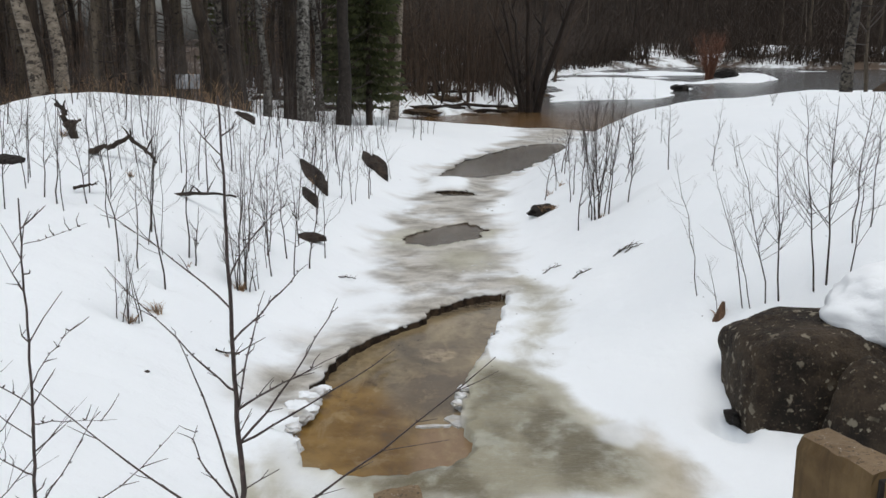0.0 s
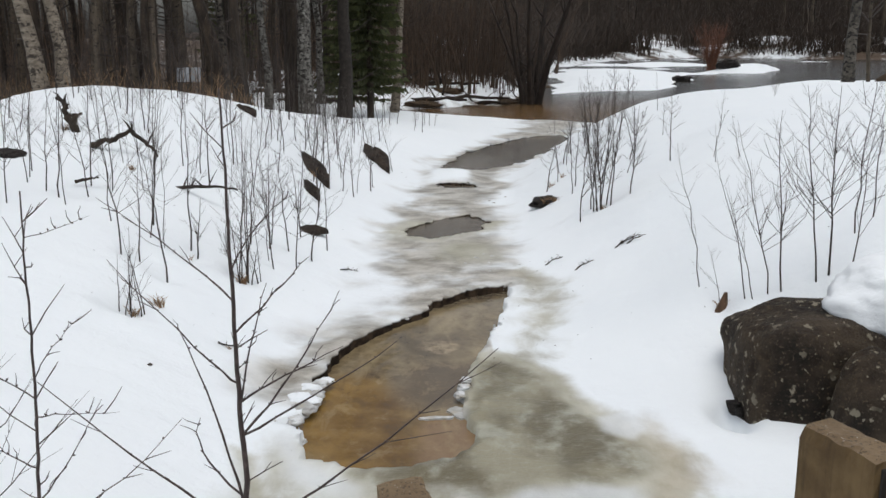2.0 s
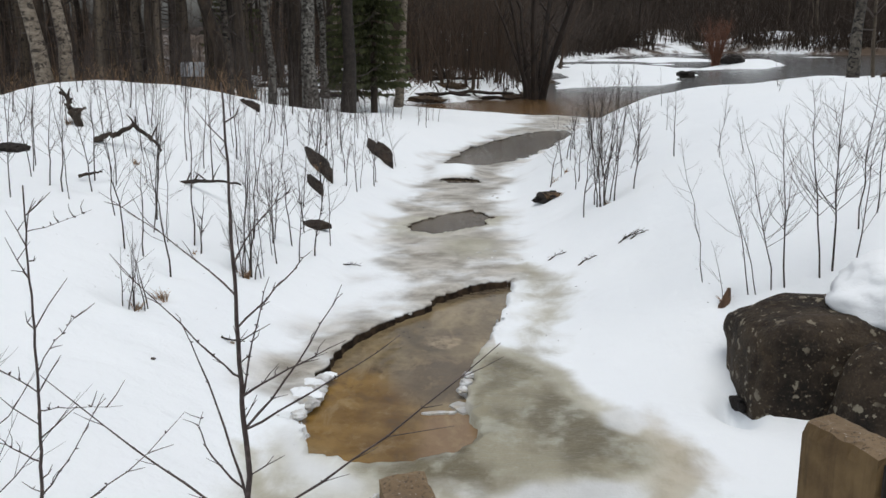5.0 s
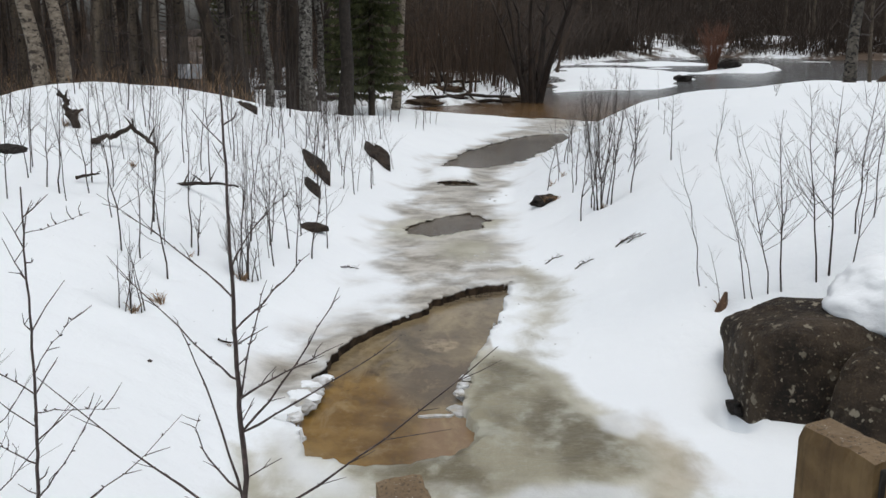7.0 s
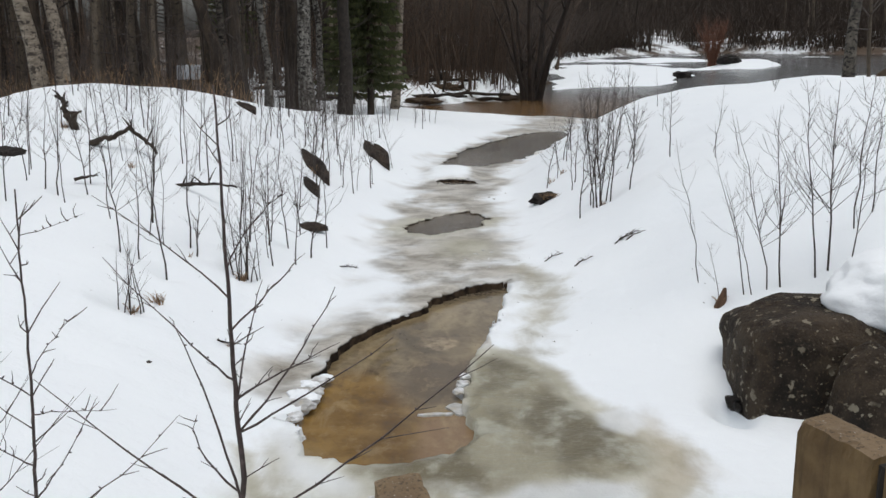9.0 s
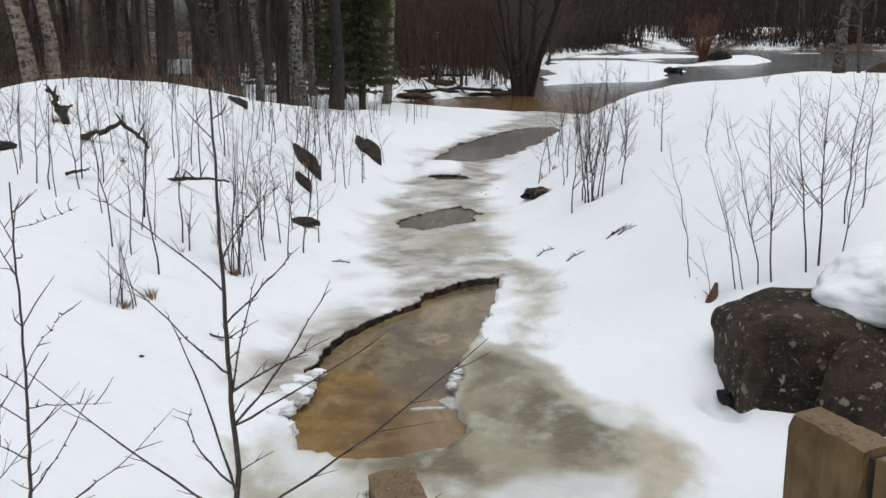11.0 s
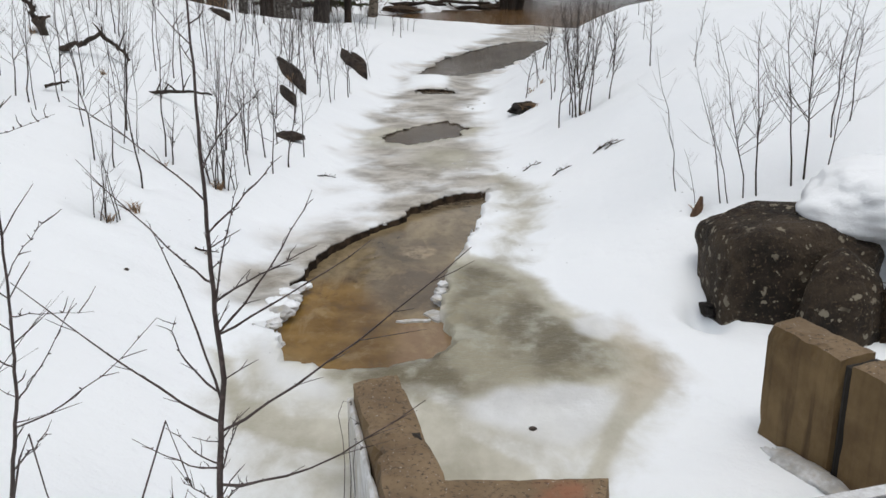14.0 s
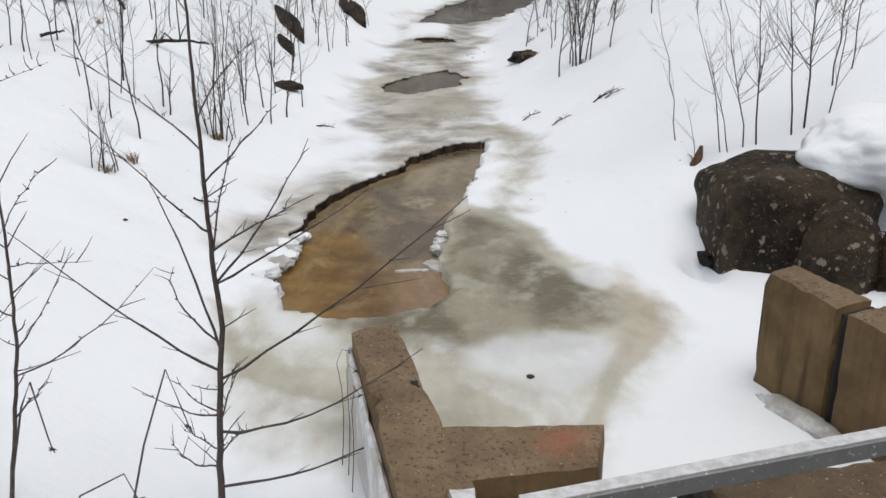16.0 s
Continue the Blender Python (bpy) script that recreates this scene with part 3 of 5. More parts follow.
OLIVE = [(0.3, 8.54), (0.52, 8.62), (0.76, 8.29), (0.93, 7.92), (1.09, 7.57), (1.23, 7.27), (1.25, 7.06), (1.34, 6.78), (1.53, 6.67), (1.66, 6.46), (1.5, 6.08), (1.21, 6.02),
         (0.91, 6.05), (0.59, 6.06), (0.27, 5.93), (-0.25, 5.98), (-0.5, 6.2), (-0.13, 6.4), (0.15, 6.6), (0.2, 7.52)]
RUST = [(1.62, 7.3), (1.75, 6.95), (1.90, 6.45), (1.92, 6.12), (1.68, 5.95), (1.41, 5.65), (1.40, 6.08), (1.46, 6.65)]
WHITE = [(0.22, 5.82), (0.58, 5.98), (1.45, 6.14), (1.45, 5.98), (1.0, 5.05), (0.66, 5.12), (0.29, 5.5)]
RIGHT_RUN = [(1.46, 6.1), (1.74, 6.0), (1.30, 5.27), (1.06, 4.6), (0.80, 4.6), (1.12, 5.35)]
LEFT_RUN = [(-0.1, 6.05), (0.22, 5.76), (0.35, 5.37), (0.77, 4.98), (0.74, 4.5), (0.1, 4.5), (-0.1, 5.3)]
LOW_RUN = [(-1.55, 6.6), (-1.32, 6.5), (-1.15, 5.96), (-0.80, 5.62), (-0.48, 5.62), (-0.3, 5.85), (-0.04, 5.94), (-0.2, 4.8), (-0.79, 5.1), (-1.2, 5.45)]
ARC = [(-1.2, 7.1), (-1.02, 6.6), (-0.93, 6.40), (-0.69, 6.22), (-0.51, 6.04), (-0.49, 5.72), (-0.79, 5.80), (-1.12, 6.14), (-1.25, 6.74)]
STREAK = [(0.95, 12.4), (1.35, 11.8), (1.55, 10.47), (1.35, 9.41), (1.0, 8.3), (0.45, 8.5), (0.72, 9.7), (0.88, 10.9)]
olive = zone(OLIVE, 0.30, 0.6)
olive = np.maximum(olive, 0.48 * zone(STREAK, 0.45, 1.2) * (0.35 + fbm(GX * 2.2, GY * 2.6, 53)))
olive = np.maximum(olive, 0.66 * zone([(-0.9, 6.35), (-0.6, 5.9), (-0.1, 5.6), (0.5, 5.55), (1.2, 5.75), (1.6, 6.0), (1.2, 6.4), (0.0, 6.5)], 0.35, 0.9) * (0.45 + fbm(GX * 2.4, GY * 1.6, 57)))
olive = np.maximum(olive, 0.40 * np.maximum(zone(RIGHT_RUN, 0.2, 0.4), zone(LEFT_RUN, 0.2, 0.4)) * (0.3 + fbm(GX * 2.0, GY * 2.0, 58)))
rust = zone(RUST, 0.30, 0.6)
rust = np.maximum(rust, 0.6 * zone(STREAK, 0.4, 1.2) * fbm(GX * 1.2, GY * 2.6, 55))
beige = np.maximum(zone(RIGHT_RUN, 0.16, 0.3), zone(LEFT_RUN, 0.18, 0.3))
beige = np.maximum(beige, 0.95 * zone(LOW_RUN, 0.22, 0.4))
FLOOR = [(-1.35, 6.9), (-1.5, 6.3), (-1.35, 5.3), (-0.9, 4.4), (0.9, 4.2), (1.35, 4.9), (1.8, 5.9), (1.75, 6.9), (1.2, 7.9), (0.9, 8.7), (0.3, 8.6), (0.0, 7.0)]
beige = np.maximum(beige, 0.60 * zone(FLOOR, 0.40, 0.9))
beige = np.maximum(beige, 0.9 * step(-0.50, 0.0, inside(GX, GY, OLIVE) + wander * 0.6) * step(-0.05, 0.4, GX))
beige = np.maximum(beige, 0.62 * zone(STREAK, 0.55, 1.2))
frost = np.maximum(zone(WHITE, 0.20, 0.6), zone(ARC, 0.16, 0.35)) * (0.40 + 0.85 * fbm(GX * 1.8, GY * 1.4, 59))
TONGUE = [(1.18, 7.3), (1.55, 7.4), (1.62, 6.95), (1.45, 6.72), (1.25, 6.95)]
frost = np.maximum(frost, 0.9 * zone(TONGUE, 0.12, 0.3))
# the pale lip along the pool's far side, and wet streaks on the other rim
lip = step(-0.26, -0.10, inside(GX, GY, POOL) + wander * 0.3) * step(0.25, 0.5, GX) * step(8.2, 8.8, GY)
frost = np.maximum(frost, 0.55 * lip)
beige = np.maximum(beige, 0.85 * np.exp(-((GX - 0.35) / 0.55) ** 2 - ((GY - 13.2) / 0.9) ** 2))
beige = np.maximum(beige, 0.7 * step(-0.7, 0.0, inside(GX, GY, POOL_MID) + wander) * (GY < 15.4))
snowy = np.exp(-((GX - 0.2) / 0.42) ** 4 - ((GY - 20.3) / 0.75) ** 4)
beige, wet = beige * (1 - snowy), wet * (1 - snowy)
wet = np.maximum(wet, 0.95 * np.exp(-(np.minimum(inside(GX, GY, POOL), 0) / 0.75) ** 2) * (GX < 0.9 - 0.4 * (GY < 11.2)) * step(6.9, 7.8, GY) * (0.5 + fbm(GX * 2, GY * 2.6, 44)))
# painted rim shade: the pool's far walls, and every drop upstream
rim_shade = drop * step(7.9, 8.3, GY) * step(0.1, -0.15, far_side) * (inside(GX, GY, POOL) > -0.2)
rim_shade = np.maximum(rim_shade, drop * (GY > 13))
litter = step(22, 30, GY - 0.6 * GX - 6) * step(-5.5, -8.5, GX + 0.12 * (GY - 25)) * (0.55 + 0.25 * fbm(GX * 0.4, GY * 0.4, 40))
litter = np.maximum(litter, step(43, 50, GY) * (GX < 4) * (0.36 + 0.4 * fbm(GX * 0.5, GY * 0.5, 41)))
litter = np.maximum(litter, step(122, 140, GY) * 0.8)
litter = np.maximum(litter, (0.17 + 0.78 * fbm(GX * 0.25, GY * 0.5, 47)) * step(103, 107, GY))
litter = np.maximum(litter, 0.75 * fbm(GX * 0.5, GY * 0.4, 49) * np.exp(-((inside(GX, GY, WATER) + 1.2) / 1.6) ** 2) * (GY > 90))
litter = np.maximum(litter, 0.5 * np.exp(-(np.abs(inside(GX, GY, WATER)) / 1.2) ** 2) * (GY > 36))
for name, values in (("wet", wet), ("olive", olive), ("beige", beige), ("rust", rust), ("frost", frost), ("rim_shade", rim_shade), ("litter", litter)):
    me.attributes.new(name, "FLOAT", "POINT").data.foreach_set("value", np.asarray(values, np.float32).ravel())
tagged(new("ground", me), "old snow over banks, slush and brown ice along a brook", "snowy ground", kind="structure")


def sheet(name, x0, x1, y0, y1, z, mat, label, n=12):
    bm = bmesh.new()
    bmesh.ops.create_grid(bm, x_segments=n, y_segments=n, size=0.5)
    for v in bm.verts:
        v.co = Vector((x0 + (v.co.x + 0.5) * (x1 - x0), y0 + (v.co.y + 0.5) * (y1 - y0), z))
    return tagged(part(name, bm, mat), label, "water", kind="structure")


pool = sheet("water_pool", -1.8, 1.4, 6.0, 12.6, WATERLINE, POOL_WATER, "clear tea-brown water in an opening of the ice", 90).data
co = np.zeros(len(pool.vertices) * 3)
pool.vertices.foreach_get("co", co)
PX, PY = co[0::3], co[1::3]
SAND = [(-1.3, 8.1), (-0.91, 8.43), (-0.71, 8.5), (-0.43, 8.19), (-0.21, 7.63), (-0.06, 7.44), (-0.13, 6.2), (-0.73, 6.2), (-1.4, 7.2)]
SHELF = [(-0.15, 7.46), (0.03, 7.42), (0.4, 7.35), (0.4, 6.3), (-0.2, 6.1)]
HOLLOW = [(-0.45, 8.25), (-0.18, 8.75), (0.14, 8.8), (0.45, 8.9), (0.35, 8.1), (0.1, 7.62), (-0.14, 7.57), (-0.34, 7.84)]
for name, poly, soft in (("ochre", SAND, 0.34), ("shelf", SHELF, 0.14), ("hollow", HOLLOW, 0.30)):
    pool.attributes.new(name, "FLOAT", "POINT").data.foreach_set("value", step(-soft, soft, inside(PX, PY, poly)).astype(np.float32))
pool.attributes.new("head", "FLOAT", "POINT").data.foreach_set("value", step(10.2, 11.2, PY - 0.4 * PX).astype(np.float32))
sheet("water_brook", -1.2, 6.0, 13.2, 31.0, -0.03, STREAM_WATER, "dull grey-brown open water in the brook")
sheet("water_river", -9.0, 130.0, 31.0, 125.0, WATERLINE, RIVER_WATER, "dark brown river water between ice and snow")


# ---------------------------------------------------------------- culvert walls, rail and deck
def slab(name, parent, plan, z0, z1, mat, top_mat=None, chip=0.0, seed=0, label=""):
    """A wall block on a four-cornered plan, its edges worn and its top rough."""
    a, b, c, d = [Vector((*p, 0)) for p in plan]
    la, lb = max((b - a).length, 0.05), max((d - a).length, 0.05)
    n, m, k = max(2, int(la / 0.045)), max(2, int(lb / 0.045)), max(2, int((z1 - z0) / 0.09))
    bm = bmesh.new()

    def spot(u, v, w):
        p = a.lerp(b, u).lerp(d.lerp(c, u), v)
        p.z = z0 + (z1 - z0) * w
        return p

    cache = {}

    def vert(i, j, l):
        if (i, j, l) not in cache:
            p = spot(i / n, j / m, l / k)
            r = noise.noise(p * 9 + Vector((seed, 0, 0))) + 0.5 * noise.noise(p * 23 + Vector((seed, 0, 0)))
            rim = (i in (0, n)) + (j in (0, m)) + (l == k)
            centre = spot(0.5, 0.5, 0.5)
            flat = Vector((p.x - centre.x, p.y - centre.y, 0)).normalized()
            if l == k:
                p.z += chip * r * 0.5
            if rim >= 2:
                p -= flat * (0.012 + chip * max(0, r) * 1.4)
                p.z -= (l == k) * (0.010 + chip * max(0, r) * 0.8)
            elif rim == 1 and l < k:
                p += flat * chip * r * 0.15
            cache[(i, j, l)] = bm.verts.new(p)
        return cache[(i, j, l)]

    for i in range(n):
        for l in range(k):
            bm.faces.new((vert(i, 0, l), vert(i + 1, 0, l), vert(i + 1, 0, l + 1), vert(i, 0, l + 1)))
            bm.faces.new((vert(i + 1, m, l), vert(i, m, l), vert(i, m, l + 1), vert(i + 1, m, l + 1)))
    for j in range(m):
        for l in range(k):
            bm.faces.new((vert(0, j + 1, l), vert(0, j, l), vert(0, j, l + 1), vert(0, j + 1, l + 1)))
            bm.faces.new((vert(n, j, l), vert(n, j + 1, l), vert(n, j + 1, l + 1), vert(n, j, l + 1)))
    tops = []
    for i in range(n):
        for j in range(m):
            tops.append(bm.faces.new((vert(i, j, k), vert(i + 1, j, k), vert(i + 1, j + 1, k), vert(i, j + 1, k))))
            bm.faces.new((vert(i, j, 0), vert(i, j + 1, 0), vert(i + 1, j + 1, 0), vert(i + 1, j, 0)))
    for f in tops:
        f.material_index = 1 if top_mat else 0
    bmesh.ops.recalc_face_normals(bm, faces=bm.faces)
    ob = part(name, bm, mat, parent, label, smooth=False)
    if top_mat:
        ob.data.materials.append(top_mat)
    return ob


tee = tagged(thing("concrete_headwall", 0, 0, 0), "broken brown concrete wing wall meeting a short beam", "concrete wall")
slab("wing_wall", tee, [(-0.362, 4.90), (-0.06, 3.29), (0.275, 3.30), (-0.115, 4.99)], -0.3, 0.60, CONCRETE, CONCRETE_TOP, 0.045, 1)
slab("wing_wall_foot", tee, [(-0.06, 3.285), (0.10, 2.45), (0.44, 2.45), (0.275, 3.295)], -0.3, 0.60, CONCRETE, CONCRETE_TOP, 0.03, 2)
slab("beam", tee, [(0.085, 3.86), (0.17, 3.40), (0.80, 3.50), (0.893, 3.86)], 0.22, 0.60, CONCRETE, CONCRETE_TOP, 0.016, 3, "short concrete beam with a rusty end")
# a dark block on the wall's edge stands for the shade in a notch
slab("notch", tee, [(-0.035, 4.285), (-0.030, 4.20), (0.035, 4.205), (0.022, 4.29)], 0.52, 0.610, DARK_GAP, None, 0.0, 12, "dark block standing for the shade in a broken notch")
slab("ice_crust", tee, [(-0.397, 4.90), (-0.095, 3.25), (-0.062, 3.29), (-0.364, 4.91)], -0.1, 0.50, OLD_ICE, None, 0.05, 11, "white ice frozen to the wall's face")

wing = tagged(thing("concrete_wing_wall", 0, 0, 0), "tan concrete wing wall of upright panels, streaked with rust", "concrete wall")
slab("panel", wing, [(2.112, 5.33), (2.332, 4.775), (2.58, 4.88), (2.345, 5.43)], -0.3, 0.75, CONCRETE, CONCRETE_TOP, 0.036, 4)
slab("panel", wing, [(2.356, 4.718), (2.90, 3.40), (3.14, 3.50), (2.604, 4.822)], -0.3, 0.75, CONCRETE, CONCRETE_TOP, 0.036, 5)
# a near-flush dark filling stands for the shade in the open joint
slab("joint", wing, [(2.346, 4.772), (2.366, 4.722), (2.598, 4.824), (2.575, 4.872)], -0.3, 0.72, DARK_GAP, None, 0.0, 6, "dark filling in place of the shade in an open joint")

bm = lump((0.10, 0.35, 0.06), 4, 2.2, 0.25, 2.4)
bmesh.ops.transform(bm, matrix=pose(2.26, 4.80, 0.0, 0, 0, 23), verts=bm.verts)
tagged(part("ice_ledge", bm, OLD_ICE), "thin pale ledge of ice along the wall's foot", "ice")

sill = tagged(thing("concrete_sill", 0, 0, 0), "rough concrete sill under the steel rail", "concrete wall")
# the top's colour holds the shade under the rail
slab("sill_block", sill, [(1.14, 3.19), (1.16, 2.84), (2.86, 3.12), (2.84, 3.42)], -0.3, 0.76, CONCRETE, SHADED_CONCRETE, 0.03, 7)
slab("end_block", sill, [(1.04, 3.18), (1.06, 2.84), (1.13, 2.85), (1.12, 3.19)], -0.3, 0.79, DARK_GAP, None, 0.01, 8, "dark end face")

rail = tagged(thing("guard_rail", 0, 0, 0), "grey galvanised steel rail with frost on its top edge", "railing")
RA, RB = Vector((0.30, 2.075, 1.45)), Vector((3.2, 2.86, 1.468))
run = (RB - RA).normalized()
out = Vector((-run.y, run.x, 0))


def bar(name, a, b, w, h, mat, parent, label=""):
    """A square steel bar with softened edges, its top at the line from a to b."""
    bm = bmesh.new()
    d = (b - a)
    s = Vector((-d.y, d.x, 0)).normalized() * w
    c = min(w, h) * 0.14
    ring = [(0, -h + c), (c, -h), (w - c, -h), (w, -h + c), (w, -c), (w - c, 0), (c, 0), (0, -c)]
    rows = []
    for p in (a, b):
        rows.append([bm.verts.new(p - s * 0.5 + s.normalized() * u + Vector((0, 0, v))) for u, v in ring])
    for k in range(8):
        bm.faces.new((rows[0][k], rows[0][(k + 1) % 8], rows[1][(k + 1) % 8], rows[1][k]))
    bm.faces.new(rows[0][::-1])
    bm.faces.new(rows[1])
    bmesh.ops.recalc_face_normals(bm, faces=bm.faces)
    return part(name, bm, mat, parent, label, smooth=False)


bar("top_rail", RA, RB, 0.055, 0.065, METAL, rail)
bar("frost", RA + Vector((0, 0, 0.004)), RB + Vector((0, 0, 0.004)), 0.046, 0.006, FROST, rail, "thin crust of frost")
for k in (0.08, 1.9, 2.9):
    p = RA + run * k - out * 0.0
    slab("post", rail, [(p.x - 0.03, p.y + 0.03), (p.x - 0.03, p.y - 0.03), (p.x + 0.03, p.y - 0.03), (p.x + 0.03, p.y + 0.03)], 0.93, 1.39, METAL)
stub = tagged(thing("rail_post", 0, 0, 0), "short galvanised steel post with a flat top", "post")
slab("post", stub, [(0.105, 2.145), (0.112, 2.06), (0.195, 2.07), (0.19, 2.153)], 0.93, 1.455, METAL, FROST)

deck = tagged(thing("bridge_deck", 0, 0, 0), "asphalt road deck over the culvert", "bridge deck", kind="structure")
slab("deck_slab", deck, [(-5.0, 0.66), (-5.0, -5.0), (7.0, -5.0), (7.0, 3.90)], 0.45, 0.95, ASPHALT)
slab("head_wall", deck, [(0.15, 2.00), (0.15, 1.70), (2.95, 2.45), (2.95, 2.75)], -0.3, 0.45, CONCRETE, None, 0.01, 21)


def ice_shard(x, y, sx, sy, turn, seed):
    """A flat broken plate of ice afloat at the pool's rim."""
    rng = random.Random(seed)
    bm = bmesh.new()
    n = 11
    ring = [(math.cos(6.283 * k / n) * sx * rng.uniform(0.6, 1.15), math.sin(6.283 * k / n) * sy * rng.uniform(0.6, 1.15)) for k in range(n)]
    low = [bm.verts.new((u, v, 0)) for u, v in ring]
    high = [bm.verts.new((u * 0.94, v * 0.94, 0.025)) for u, v in ring]
    for k in range(n):
        bm.faces.new((low[k], low[(k + 1) % n], high[(k + 1) % n], high[k]))
    bm.faces.new(high)
    bm.faces.new(low[::-1])
    bmesh.ops.transform(bm, matrix=pose(x, y, WATERLINE - 0.01, 0, 0, turn), verts=bm.verts)
    tagged(part("ice_shard", bm, OLD_ICE, None, "", False), "thin white ice plate at the rim of the pool", "ice", "ice plates in the pool")


for k, (x, y, sx, sy, turn) in enumerate(((0.15, 7.52, 0.10, 0.14, 8), (-0.02, 7.40, 0.19, 0.035, 4), (0.19, 7.80, 0.05, 0.12, 20), (-1.10, 7.75, 0.07, 0.14, 10))):
    ice_shard(x, y, sx, sy, turn, 30 + k)


def brash_ice(seed):
    """Crumbled ice along the pool's rim and in the shallow riffle above it: small angular lumps."""
    rng = random.Random(seed)
    g = Geo()
    spots = []
    for k in range(len(POOL)):
        (ax, ay), (bx, by) = POOL[k], POOL[(k + 1) % len(POOL)]
        right_side = 10 <= k <= 16
        corner = k >= 24
        for _ in range(int(math.hypot(bx - ax, by - ay) * (2 if right_side else 8 if corner else 2))):
            u = rng.random()
            x, y = ax + (bx - ax) * u, ay + (by - ay) * u
            nx_, ny_ = (by - ay), -(bx - ax)
            m = math.hypot(nx_, ny_)
            o = -abs(rng.gauss(0.0, 0.07)) + 0.02
            cx, cy = -0.3, 8.6
            s = -1 if (x - cx) * nx_ + (y - cy) * ny_ > 0 else 1
            spots.append((x + nx_ / m * o * s, y + ny_ / m * o * s, rng.uniform(0.006, 0.022)))
    for _ in range(22):
        spots.append((rng.gauss(0.55, 0.5), rng.gauss(17.3, 0.45), rng.uniform(0.015, 0.04)))
    for _ in range(12):
        spots.append((rng.gauss(0.75, 0.25), rng.gauss(12.4, 0.25), rng.uniform(0.015, 0.04)))
    for x, y, r in spots:
        b = Vector((x, y, at(x, y)))
        top = [b + Vector((math.cos(a) * r * rng.uniform(0.4, 0.8), math.sin(a) * r * rng.uniform(0.4, 0.8), r * rng.uniform(0.12, 0.4))) for a in (0.3, 1.9, 3.4, 4.9)]
        low = [b + Vector((math.cos(a) * r * rng.uniform(0.9, 1.3), math.sin(a) * r * rng.uniform(0.9, 1.3), -0.02)) for a in (0.3, 1.9, 3.4, 4.9)]
        i = len(g.v)
        g.v += low + top
        g.f += [(i, i + 1, i + 5, i + 4), (i + 1, i + 2, i + 6, i + 5), (i + 2, i + 3, i + 7, i + 6), (i + 3, i, i + 4, i + 7), (i + 4, i + 5, i + 6, i + 7)]
    tagged(part("brash_ice", g, OLD_ICE, None, "", False), "crumbled white brash ice on the brook's rims", "ice", kind="stuff")


brash_ice(5)


def ice_chunk(x, y, s, seed, mat):
    """A crumbled lump of rotten ice on the pool's rim."""
    bm = lump((s * 1.15, s * 1.1, s * 0.5), 4, seed, 0.40, 1.5)
    bmesh.ops.transform(bm, matrix=pose(x, y, -0.02, 0, 0, 40 * seed), verts=bm.verts)
    tagged(part("ice_chunk", bm, mat), "crumbled lump of rotten ice at the pool's edge", "ice", "ice lumps at the pool")


for k, (x, y, s) in enumerate(((-1.15, 7.9, 0.085), (-1.07, 8.02, 0.07), (-1.02, 8.10, 0.06), (-1.13, 7.45, 0.09), (-1.09, 7.60, 0.08), (-1.16, 7.22, 0.06), (-1.19, 7.66, 0.10), (-1.06, 7.78, 0.06),
                               (0.20, 7.93, 0.06), (0.22, 8.12, 0.05), (0.16, 7.76, 0.05))):
    ice_chunk(x, y, s, k + 1.3, OLD_ICE if k > 7 or k % 2 else SNOW)


def litter_bits(seed):
    """Flakes of bark, bud scales and needles blown over the snow."""
    rng = random.Random(seed)
    g = Geo()
    for _ in range(150):
        y = 8.5 + 12 * rng.random() ** 1.3
        x = rng.uniform(-0.42, 0.46) * y
        r = rng.uniform(0.002, 0.006)
        b = Vector((x, y, at(x, y) + 0.004))
        a = rng.uniform(0, 6.28)
        u, v = Vector((math.cos(a), math.sin(a), 0)) * r * 1.6, Vector((-math.sin(a), math.cos(a), 0)) * r
        i = len(g.v)
        g.v += [b - u - v, b + u - v, b + u * 0.8 + v, b - u * 0.9 + v, b + Vector((0, 0, r))]
        g.f += [(i, i + 1, i + 4), (i + 1, i + 2, i + 4), (i + 2, i + 3, i + 4), (i + 3, i, i + 4)]
    tagged(part("bark_litter", g, TWIG, None, "", False), "dark flakes of bark and buds strewn on the snow", "litter", kind="stuff")


litter_bits(6)


# ---------------------------------------------------------------- boulder, snow cap, stones
def squared(p):
    q = Vector([math.copysign(abs(c) ** 0.58, c) for c in p])
    if q.z < 0:
        q.x *= 1 + 0.05 * q.z
    return q


bm = lump((0.70, 0.60, 0.585), 5, 3.1, 0.10, 1.7, squared)
for v in bm.verts:
    v.co += Vector((3.09, 7.62, 0.19))
tagged(part("boulder", bm, BOULDER), "dark lichen-spotted granite boulder half sunk in snow", "boulder")
bm = lump((0.33, 0.31, 0.66), 5, 8.7, 0.12, 1.6)
for v in bm.verts:
    v.co += Vector((3.27, 6.86, 0.02))
tagged(part("boulder", bm, BOULDER), "smaller dark boulder leaning on the large one", "boulder")
bm = lump((0.80, 0.62, 0.38), 5, 5.2, 0.17, 1.7)
for v in bm.verts:
    v.co += Vector((4.00, 7.62, 0.84))
tagged(part("snow_cap", bm, SNOW), "thick white snow cap lying over the boulder", "snow")


